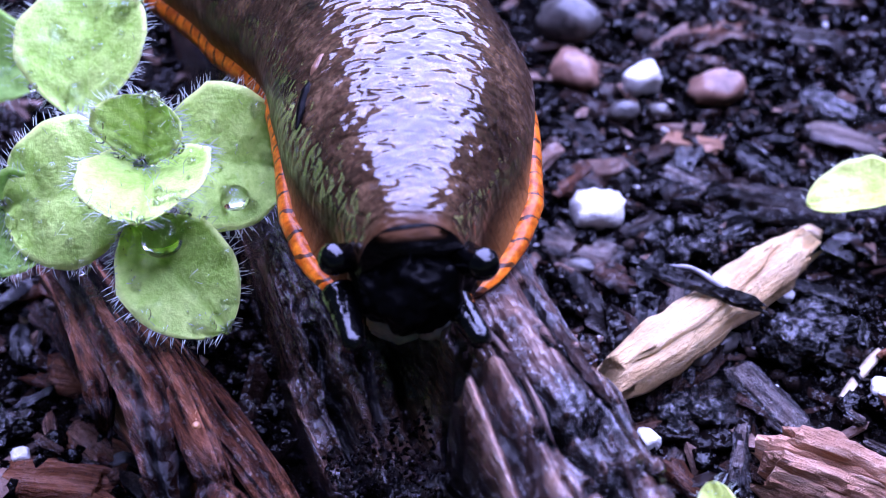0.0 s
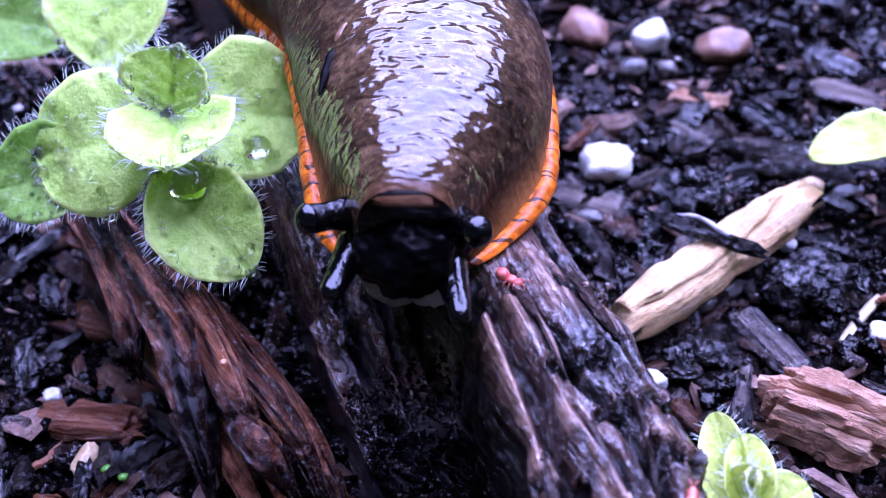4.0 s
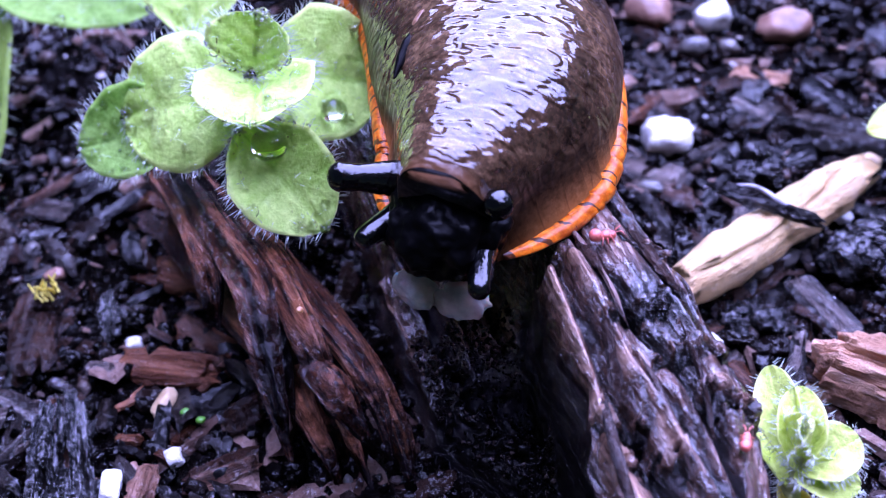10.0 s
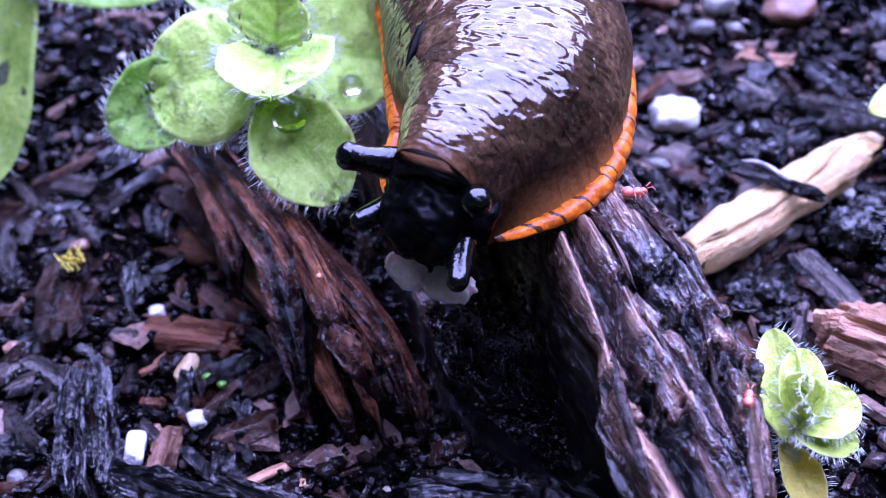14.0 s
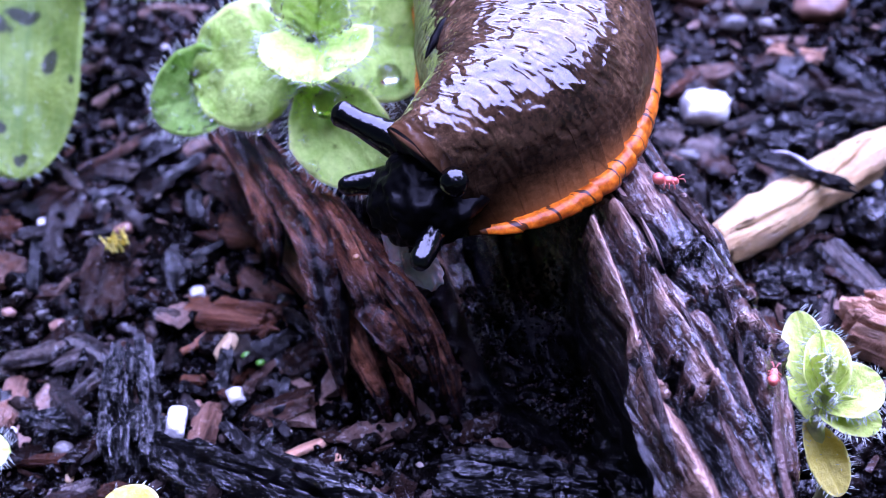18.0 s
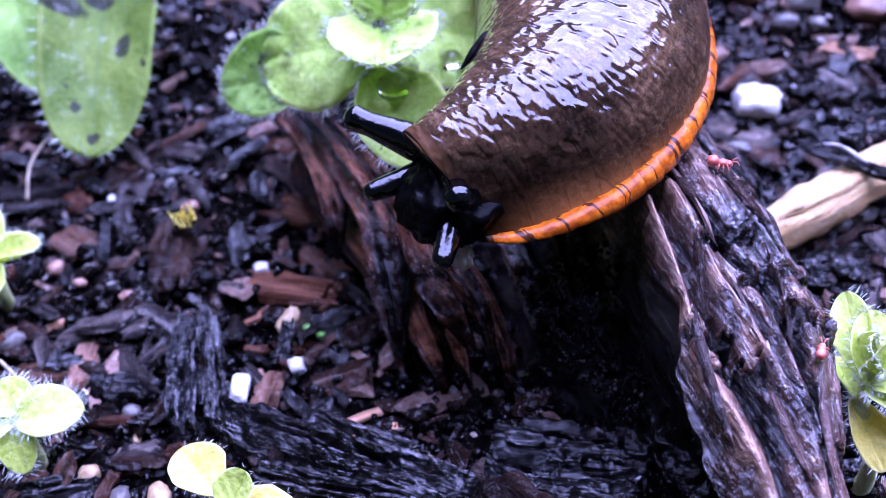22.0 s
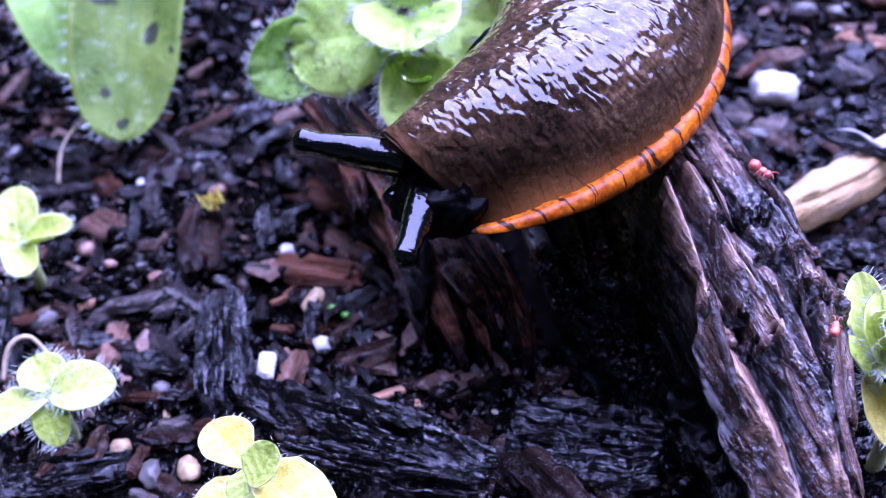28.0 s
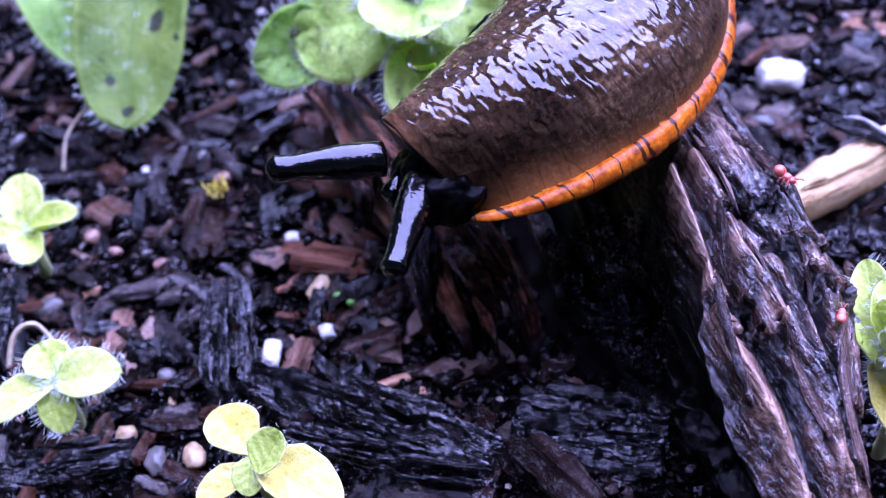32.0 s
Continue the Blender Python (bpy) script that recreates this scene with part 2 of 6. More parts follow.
def stalk_material():
    n = Nodes("slug_stalk")
    at = n.coords(vary=False)
    fine, warts = n.noise(at, 22.0, 2.0), n.noise(at, 8.0, 2.0)
    relief = n.bump(fine, 0.28, 0.02, n.bump(warts, 0.25, 0.06))
    return n.set(Base_Color=(0.0008, 0.0008, 0.001), Roughness=0.2, Specular_IOR_Level=0.35, Coat_Weight=0.5, Coat_IOR=1.5, Coat_Roughness=0.05, Normal=relief, Coat_Normal=relief)


def lip_material():
    n = Nodes("slug_lip")
    fine = n.noise(n.coords(vary=False), 12.0, 3.0)
    return n.set(Base_Color=n.ramp(fine, (0.3, (0.42, 0.36, 0.30)), (0.7, (0.66, 0.57, 0.49))), Roughness=0.25, Alpha=0.5, Subsurface_Weight=0.4,
                 Subsurface_Scale=0.001, Coat_Weight=0.4)


def leaf_material(name, dark, light, glow=0.3, spots=False):
    """A downy leaf. rest holds (across, along, 0) in half widths and lengths."""
    n = Nodes(name)
    at = n.coords()
    leaf = n.coords((1, 1, 1), "rest")
    split = n.add("ShaderNodeSeparateXYZ")
    n.link(leaf, split.inputs[0])
    x, y, z = split.outputs
    away = n.math("ABSOLUTE", x, 0.0)
    blot, fine = n.noise(at, 2.5, 4.0), n.noise(at, 24.0, 4.0, 0.7)
    tone = n.math("ADD", n.math("MULTIPLY", blot, 0.55), n.math("MULTIPLY", fine, 0.45))
    colour = n.ramp(tone, (0.35, dark), (0.65, light))
    side = n.math("SINE", n.math("ADD", n.math("MULTIPLY", y, 26.0), n.math("MULTIPLY", away, -9.0)), 0.0)
    colour = n.mix(n.grey(side, 0.0, 0.16, 0.2, 1.0), colour, dark)
    rib = n.grey(away, 1.0, 0.0, 0.015, 0.07)
    colour = n.mix(n.math("MULTIPLY", rib, 0.45), colour, dark)
    edge = n.grey(away, 0.0, 0.5, 0.86, 1.0)
    colour = n.mix(edge, colour, tuple(min(1.0, 1.35 * c) for c in light))
    if spots:
        hole = n.ramp(n.noise(at, 3.4, 3.0, 0.6), (0.66, (0, 0, 0)), (0.70, (1, 1, 1)))
        for u, v, ru, rv in ((-0.42, 0.60, 0.14, 0.050), (0.75, 0.46, 0.50, 0.045), (0.35, 0.83, 0.10, 0.022), (-0.05, 0.935, 0.20, 0.022), (0.1, 0.40, 0.3, 0.03)):
            du, dv = n.math("DIVIDE", n.math("SUBTRACT", x, u), ru), n.math("DIVIDE", n.math("SUBTRACT", y, v), rv)
            far = n.math("ADD", n.math("ADD", n.math("MULTIPLY", du, du), n.math("MULTIPLY", dv, dv)), n.math("MULTIPLY", fine, 1.2))
            hole = n.math("MAXIMUM", hole, n.grey(far, 1.0, 0.0, 1.3, 1.8))
        colour = n.mix(n.math("MULTIPLY", hole, 0.9), colour, (0.012, 0.014, 0.008))
    relief = n.bump(fine, 0.6, 0.025, n.bump(blot, 0.7, 0.08))
    n.set(Base_Color=colour, Roughness=0.5, Specular_IOR_Level=0.22, Normal=relief, Coat_Weight=n.grey(n.noise(at, 9.0, 4.0, 0.6), 0.0, 0.8, 0.56, 0.64), Coat_Roughness=0.08, Coat_Normal=n.bump(n.noise(at, 9.0, 3.0), 0.5, 0.06, n.bump(blot, 0.5, 0.12)))
    through_leaf = n.add("ShaderNodeBsdfTranslucent")
    n.link(colour, through_leaf.inputs["Color"])
    both = n.add("ShaderNodeMixShader")
    both.inputs[0].default_value = glow
    n.link(n.bsdf.outputs[0], both.inputs[1])
    n.link(through_leaf.outputs[0], both.inputs[2])
    n.link(both.outputs[0], n.out.inputs["Surface"])
    return n.mat


def water_material():
    n = Nodes("water")
    return n.set(Base_Color=(1.0, 1.0, 1.0), Roughness=0.0, IOR=1.33, Transmission_Weight=1.0)


def hair_material():
    n = Nodes("plant_hair")
    fine = n.noise(n.coords(vary=False), 10.0)
    return n.set(Base_Color=n.ramp(fine, (0.3, (0.55, 0.62, 0.50)), (0.7, (0.80, 0.84, 0.74))), Roughness=0.3, Alpha=0.7)


M_SOIL = soil_material()
M_LOG = log_material()
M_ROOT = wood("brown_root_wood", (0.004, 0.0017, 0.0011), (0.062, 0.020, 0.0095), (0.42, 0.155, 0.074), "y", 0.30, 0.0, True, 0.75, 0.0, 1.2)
M_FLAKE = wood("split_log_fibre", (0.004, 0.0025, 0.0018), (0.040, 0.022, 0.016), (0.20, 0.12, 0.09), "y", 0.34, 0.8, False, 0.4)
M_BLACK = wood("black_wet_bark", (0.0003, 0.0003, 0.0003), (0.0013, 0.0011, 0.001), (0.010, 0.0078, 0.0074), "y", 0.32, 0.5, False, 1.1, 0.0, 0.8, True)
M_BROWN = wood("brown_mulch", (0.0025, 0.0012, 0.0009), (0.040, 0.0175, 0.0105), (0.30, 0.15, 0.092), "y", 0.26, 1.0, False, 0.75, 0.0, 1.5)
M_GREY = wood("grey_mulch", (0.0014, 0.0011, 0.001), (0.022, 0.0165, 0.0145), (0.22, 0.165, 0.135), "y", 0.26, 1.0, False, 1.1, 0.0, 1.6)
M_PALE = wood("pale_split_wood", (0.62, 0.34, 0.14), (0.96, 0.64, 0.30), (0.98, 0.78, 0.42), "y", 0.5, 0.1, False, 0.4)
M_PINK = wood("pinkish_split_wood", (0.18, 0.075, 0.042), (0.58, 0.31, 0.18), (0.88, 0.58, 0.36), "y", 0.5, 0.4, False, 0.35)
M_WHITE = plain("white_quartz", (0.42, 0.40, 0.37), (0.80, 0.78, 0.73), 6.0, 0.35, 0.8, 0.06)
M_TAN = plain("tan_pebble", (0.30, 0.19, 0.09), (0.62, 0.46, 0.27), 5.0, 0.3, 0.5, 0.04)
M_SPLINT = wood("reddish_splinter_wood", (0.004, 0.0015, 0.0008), (0.055, 0.019, 0.009), (0.26, 0.105, 0.052), "y", 0.36, 0.5, False, 0.35)
M_ROSE = plain("rose_pebble", (0.12, 0.055, 0.036), (0.34, 0.19, 0.13), 5.0, 0.35)
M_STONE = plain("grey_pebble", (0.03, 0.027, 0.025), (0.13, 0.115, 0.10), 5.0, 0.3)
M_CRUMB = island_material("soil_crumbs", ((0.0, (0.0005, 0.0004, 0.0004)), (0.65, (0.003, 0.0024, 0.0023)), (0.9, (0.016, 0.011, 0.009)), (1.0, (0.09, 0.065, 0.055))), 0.13, 14.0)
M_SHRED = island_material("mulch_shreds", ((0.0, (0.0012, 0.001, 0.001)), (0.45, (0.006, 0.004, 0.0035)), (0.75, (0.034, 0.018, 0.013)), (1.0, (0.26, 0.165, 0.125))), 0.22, 12.0)
M_LONG_SHRED = island_material("long_mulch_shred", ((0.0, (0.0012, 0.001, 0.001)), (0.45, (0.006, 0.004, 0.0035)), (0.75, (0.034, 0.018, 0.013)), (1.0, (0.26, 0.165, 0.125))), 0.22, 12.0, False)
M_GRIT = island_material("sand_grit", ((0.0, (0.10, 0.08, 0.07)), (0.5, (0.35, 0.28, 0.22)), (1.0, (0.80, 0.78, 0.78))), 0.35, 10.0)
M_SKIN = skin_material()
M_FRINGE = fringe_material()
M_HEAD = head_material()
M_LIP = lip_material()
M_PORE = plain("slug_pore_rim", (0.16, 0.075, 0.035), (0.34, 0.18, 0.10), 14.0, 0.35, 0.3, 0.01)
M_STALK = stalk_material()
M_LEAF = leaf_material("downy_leaf", (0.38, 0.62, 0.085), (0.80, 0.97, 0.29), 0.36)
# darker copy of downy_leaf: shade on lower and rear leaves is in its colour
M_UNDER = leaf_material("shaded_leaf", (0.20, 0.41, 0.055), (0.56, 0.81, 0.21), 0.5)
M_OLD = leaf_material("spotted_leaf", (0.075, 0.15, 0.012), (0.22, 0.31, 0.05), 0.25, True)
M_SEED = leaf_material("seedling_leaf", (0.46, 0.60, 0.07), (0.86, 0.95, 0.30), 0.30)
M_COTY = leaf_material("yellow_seed_leaf", (0.72, 0.60, 0.08), (0.95, 0.86, 0.28), 0.25)
M_WATER = water_material()
M_HAIR = hair_material()
M_MITE = plain("pink_mite_skin", (0.50, 0.07, 0.055), (0.80, 0.24, 0.17), 20.0, 0.3, 0.2, 0.01)
M_AMBER = plain("amber_mite_skin", (0.30, 0.12, 0.04), (0.55, 0.28, 0.12), 20.0, 0.3, 0.2, 0.01)
M_STEM = plain("pale_green_stem", (0.40, 0.46, 0.16), (0.66, 0.70, 0.34), 6.0, 0.4)
M_ROOTLET = plain("dry_rootlet", (0.30, 0.22, 0.12), (0.60, 0.50, 0.34), 8.0, 0.5)
M_GREEN = plain("bright_green_sprout", (0.04, 0.16, 0.012), (0.10, 0.28, 0.03), 8.0, 0.35)
M_STRAW = plain("clear_dry_straw", (0.16, 0.15, 0.16), (0.42, 0.40, 0.42), 8.0, 0.2)

# ---- mesh helpers ----


def part(name, verts, faces, material, parent=None, label="", m=None, smooth=True, rest=None, tone=None):
    """One mesh object from vertices in centimetres, under a thing or on its own."""
    me = bpy.data.meshes.new(name)
    me.from_pydata([(x * S, y * S, z * S) for x, y, z in verts], [], faces)
    me.materials.append(material)
    if smooth:
        me.shade_smooth()
    if rest is not None:
        me.attributes.new("rest", "FLOAT_VECTOR", "POINT").data.foreach_set("vector", np.array(rest, "f").ravel())
    if tone is not None:
        me.attributes.new("tone", "FLOAT", "POINT").data.foreach_set("value", np.array(tone, "f"))
    me.update()
    ob = new(name, me)
    if m is not None:
        ob.matrix_basis = m
    if parent:
        ob.parent = parent
    return tagged(ob, label)


def at(x, y, z, rx=0, ry=0, rz=0):
    return pose(x * S, y * S, z * S, rx, ry, rz)


def empty(name, m):
    ob = new(name)
    ob.empty_display_size = 0.005
    ob.matrix_basis = m
    return ob


def tube_faces(rings, count, base=0, caps=True):
    """Quads between closed rings of count vertices, with end caps."""
    faces = []
    for i in range(rings - 1):
        for j in range(count):
            k = (j + 1) % count
            faces.append((base + i * count + j, base + i * count + k, base + (i + 1) * count + k, base + (i + 1) * count + j))
    if caps:
        faces.append(tuple(base + j for j in reversed(range(count))))
        faces.append(tuple(base + (rings - 1) * count + j for j in range(count)))
    return faces


def fbm(p, octaves=3):
    return noise.fractal(Vector(p), 1.0, 2.0, octaves)


def lerp(points, s):
    """The value at s on a line through (s, value) pairs."""
    return float(np.interp(s, [p[0] for p in points], [p[1] for p in points]))


def curve_at(points, s):
    """A smooth line through points, s from 0 to 1."""
    n = len(points) - 1
    i = min(int(s * n), n - 1)
    f = s * n - i
    p0, p1, p2, p3 = (Vector(points[max(0, min(n, i + k))]) for k in (-1, 0, 1, 2))
    return 0.5 * (2 * p1 + (p2 - p0) * f + (2 * p0 - 5 * p1 + 4 * p2 - p3) * f * f + (3 * p1 - p0 - 3 * p2 + p3) * f**3)


def chip_mesh(length, width, thick, seed, rings=16, count=14, rough=0.12, taper=0.3, bend=0.0):
    """A broken splinter of wood along y: fibrous, with ragged ends. It lies with its middle at 0, its underside at z = 0."""
    rng = random.Random(seed)
    verts, ox = [], rng.uniform(0, 50)
    ragged = [rng.uniform(-1, 1) for _ in range(count)]
    ends = [rng.uniform(-1, 1) for _ in range(count)]
    skew = rng.uniform(-0.2, 0.2)
    for i in range(rings):
        s = i / (rings - 1)
        end = min(s, 1 - s)
        wide = width / 2 * (1 - taper * (1 - min(1, end / 0.25)) ** 2) * (1 + 0.22 * fbm((s * 3 + ox, 1, seed)))
        high = thick / 2 * (1 - 0.5 * (1 - min(1, end / 0.08)) ** 2)
        for j in range(count):
            a = 2 * math.pi * j / count
            c, d = math.cos(a), math.sin(a)
            x = wide * math.copysign(abs(c) ** 0.6, c)
            z = high * math.copysign(abs(d) ** 0.7, d)
            groove = fbm((x * 9 / max(width, 0.12) + ox, s * 1.6, z * 6 / max(thick, 0.05) + seed), 3)
            crumble = fbm((x * 8 + ox, s * length * 6, z * 8), 2)
            k = 1 + rough * 1.6 * groove + rough * 0.6 * crumble
            x, z = x * k, z * k
            y = (s - 0.5) * length
            if i < 2:
                y += ragged[j] * 0.11 * length * (1 - i * 0.5)
            if i > rings - 3:
                y += ends[j] * 0.11 * length * (1 - (rings - 1 - i) * 0.5)
            x += skew * length * (s - 0.5) ** 2
            z += bend * length * (s - 0.5) ** 2 * 4
            verts.append((x, y, z + thick / 2))
    return verts, tube_faces(rings, count)


def rock_mesh(a, b, c, seed, rough=0.16, facet=0.5):
    """An angular pebble with half axes a, b, c; its underside at z = 0."""
    rng = random.Random(seed)
    cuts = [(Vector((rng.gauss(0, 1), rng.gauss(0, 1), rng.gauss(0, 1))).normalized(), rng.uniform(0.72, 0.95)) for _ in range(9)]
    if facet > 0.9:
        cuts = [(Vector((sx + rng.uniform(-0.2, 0.2), sy + rng.uniform(-0.2, 0.2), sz + rng.uniform(-0.2, 0.2))).normalized(), rng.uniform(0.66, 0.82)) for sx, sy, sz in ((1, 0, 0), (-1, 0, 0), (0, 1, 0), (0, -1, 0), (0, 0, 1), (0, 0, -1))]
    bm = bmesh.new()
    bmesh.ops.create_icosphere(bm, subdivisions=3, radius=1)
    verts = []
    for v in bm.verts:
        p = v.co.normalized()
        p = p * (1 + rough * fbm(p * 1.7 + Vector((seed, 0, 0)), 2))
        for normal, far in cuts:
            over = p.dot(normal) - far
            if over > 0:
                p -= normal * over * (0.6 + 0.4 * facet)
        p *= 1 + 0.45 * rough * fbm(p * 4.5 + Vector((0, seed, 0)), 3)
        verts.append((p.x * a, p.y * b, p.z * c + c * 0.9))
    faces = [tuple(v.index for v in f.verts) for f in bm.faces]
    bm.free()
    return verts, faces


def rod_mesh(points, radii, count=8, rough=0.0, seed=0):
    """A bent rod through points with the given radii, rounded at both ends."""
    verts, rings = [], 0
    steps = max(8, 5 * len(points))
    last = None
    for i in range(steps + 1):
        s = i / steps
        p = curve_at(points, s)
        d = (curve_at(points, min(1, s + 0.02)) - curve_at(points, max(0, s - 0.02))).normalized()
        side = d.cross(Vector((0.3, 0.2, 1))) if last is None else last - d * last.dot(d)
        side.normalize()
        last = side
        other = d.cross(side)
        r = float(np.interp(s, np.linspace(0, 1, len(radii)), radii))
        for j in range(count):
            a = 2 * math.pi * j / count
            k = r * (1 + rough * fbm((math.cos(a) * 1.5 + seed, math.sin(a) * 1.5, s * 7), 2))
            verts.append(tuple(p + side * (k * math.cos(a)) + other * (k * math.sin(a))))
        rings += 1
    return verts, tube_faces(rings, count)


def joined(*pieces):
    """Several (verts, faces) in one."""
    verts, faces = [], []
    for v, f in pieces:
        n = len(verts)
        verts += v
        faces += [tuple(i + n for i in face) for face in f]
    return verts, faces

# ---- ground, log and root ----


def ground_z(x, y):
    far = max(0.0, math.hypot(x - 0.8, y - 0.5) - 7.0)
    return (0.10 * fbm((x * 0.8, y * 0.8, 3.1), 3) + 0.045 * fbm((x * 3.3, y * 3.3, 7.7), 2)) / (1 + 0.3 * far) - 0.06


def build_ground():
    near_x = list(np.arange(-6.0, 8.01, 0.075))
    near_y = list(np.arange(-5.0, 9.01, 0.075))
    out = [1.0, 3.0, 8.0, 20.0, 60.0, 200.0, 700.0, 2500.0, 9000.0]
    xs = [-6.0 - o for o in reversed(out)] + near_x + [8.0 + o for o in out]
    ys = [-5.0 - o for o in reversed(out)] + near_y + [9.0 + o for o in out]
    verts = [(x, y, ground_z(x, y)) for y in ys for x in xs]
    w = len(xs)
    faces = [(j * w + i, j * w + i + 1, (j + 1) * w + i + 1, (j + 1) * w + i) for j in range(len(ys) - 1) for i in range(w - 1)]
    tagged(part("ground", verts, faces, M_SOIL), "wet black garden soil strewn with bark mulch", "ground", kind="structure")


def log_edges(y):
    """Right edge, left edge of the ridge, left foot, height of the ridge and of the shelf, along the log."""
    right = lerp([(-2.95, 2.60), (-2.3, 2.72), (-1.7, 2.76), (-1.2, 2.64), (-0.5, 2.42), (0.1, 2.28), (2.5, 1.80), (6, 1.2)], y)
    ridge = lerp([(-2.95, 2.16), (-2.5, 1.94), (-2.1, 1.82), (-1.72, 1.88), (-1.5, 1.88), (-1.2, 1.82), (-0.9, 1.75), (-0.4, 1.70), (-0.1, 1.62), (0.3, 1.25), (1.0, 1.0), (2.5, 0.75), (6, 0.0)], y)
    foot = lerp([(-2.95, 2.30), (-2.2, 2.02), (-1.75, 1.86), (-1.45, 1.66), (-1.15, 1.34), (-0.9, 1.10), (0.25, 0.82), (1.4, 0.60), (2.5, 0.42), (6, -0.3)], y)
    high = lerp([(-2.95, 0.85), (-2.4, 1.12), (-1.7, 1.33), (-1.0, 1.50), (0.3, 1.46), (2.5, 1.40), (6, 1.2)], y)
    shelf = lerp([(-2.95, 0.2), (-1.8, 0.25), (-1.4, 0.32), (-0.9, 0.50), (-0.2, 0.74), (0.3, 0.82), (1.4, 0.95), (6, 1.0)], y)
    return right, ridge, foot, high, shelf


def turned(verts, faces, degrees):
    """The same mesh in the axes of an object that is turned by so many degrees, so that its grain runs along y."""
    c, s = math.cos(radians(degrees)), math.sin(radians(degrees))
    return [(c * x + s * y, c * y - s * x, z) for x, y, z in verts], faces


# broken-out hollows: x, y, half width, half length, depth
HOLLOWS = ((2.06, -1.84, 0.07, 0.05, 0.12), (2.62, -2.50, 0.06, 0.09, 0.20), (1.53, -1.08, 0.22, 0.20, 0.30), (1.75, -0.72, 0.08, 0.18, 0.18), (1.20, -0.75, 0.10, 0.16, 0.16))
# cross breaks, where the wood steps down towards the broken end: x from, x to, y from, y to, depth, reach
BREAKS = ((2.06, 2.38, -1.20, -1.08, 0.13, 0.10), (2.28, 2.66, -1.47, -1.36, 0.17, 0.12), (2.46, 2.80, -1.68, -1.70, 0.16, 0.12), (1.90, 2.12, -1.76, -1.80, 0.10, 0.10), (2.22, 2.50, -0.62, -0.70, 0.10, 0.14),
          (2.02, 2.30, -1.98, -2.02, 0.05, 0.12))


# long splits and troughs: half width, depth, then the line
SPLITS = ((0.040, 0.13, ((1.84, -0.75), (1.91, -1.10), (1.96, -1.32), (2.02, -1.56), (2.06, -1.72), (2.14, -2.02), (2.27, -2.40), (2.40, -2.95))),
          (0.028, 0.13, ((1.98, -0.55), (2.06, -0.85), (2.20, -1.28), (2.33, -1.46), (2.43, -1.62), (2.50, -1.92), (2.58, -2.35), (2.66, -2.9))),
          (0.022, 0.07, ((2.16, -1.45), (2.28, -1.75), (2.40, -2.08), (2.50, -2.35), (2.58, -2.7))),
          (0.030, 0.10, ((2.20, -0.20), (2.34, -0.75), (2.44, -1.05))), (0.04, 0.16, ((0.98, 0.35), (1.05, -0.1), (1.16, -0.55), (1.30, -0.9))),
          (0.03, 0.10, ((1.40, 0.2), (1.48, -0.3), (1.60, -0.7))), (0.025, 0.08, ((1.24, 0.1), (1.30, -0.3), (1.38, -0.75))))
# crests of sounder, paler wood: half width, height, then the line
RIDGES = ((0.060, 0.11, ((1.93, -0.82), (2.00, -1.10), (2.05, -1.30), (2.13, -1.50), (2.21, -1.70), (2.32, -2.00), (2.42, -2.25), (2.52, -2.60), (2.60, -2.95))),
          (0.055, 0.12, ((1.80, -0.85), (1.86, -1.22), (1.92, -1.52), (1.94, -1.78), (1.97, -2.02), (2.08, -2.30), (2.20, -2.60), (2.30, -2.95))),
          (0.060, 0.05, ((2.14, -0.50), (2.28, -0.95), (2.44, -1.28), (2.56, -1.58), (2.60, -1.95))), (0.05, 0.05, ((2.30, -1.62), (2.42, -1.92), (2.52, -2.20), (2.62, -2.60))),
          (0.05, 0.10, ((0.86, 0.1), (0.98, -0.4), (1.12, -0.9))), (0.07, 0.05, ((1.18, 0.2), (1.24, -0.25), (1.36, -0.75))))


def from_line(x, y, line):
    """How far (x, y) lies from a line of points."""
    best = 9.0
    for (x0, y0), (x1, y1) in zip(line, line[1:]):
        dx, dy = x1 - x0, y1 - y0
        k = min(1.0, max(0.0, ((x - x0) * dx + (y - y0) * dy) / (dx * dx + dy * dy)))
        best = min(best, math.hypot(x - x0 - k * dx, y - y0 - k * dy))
    return best


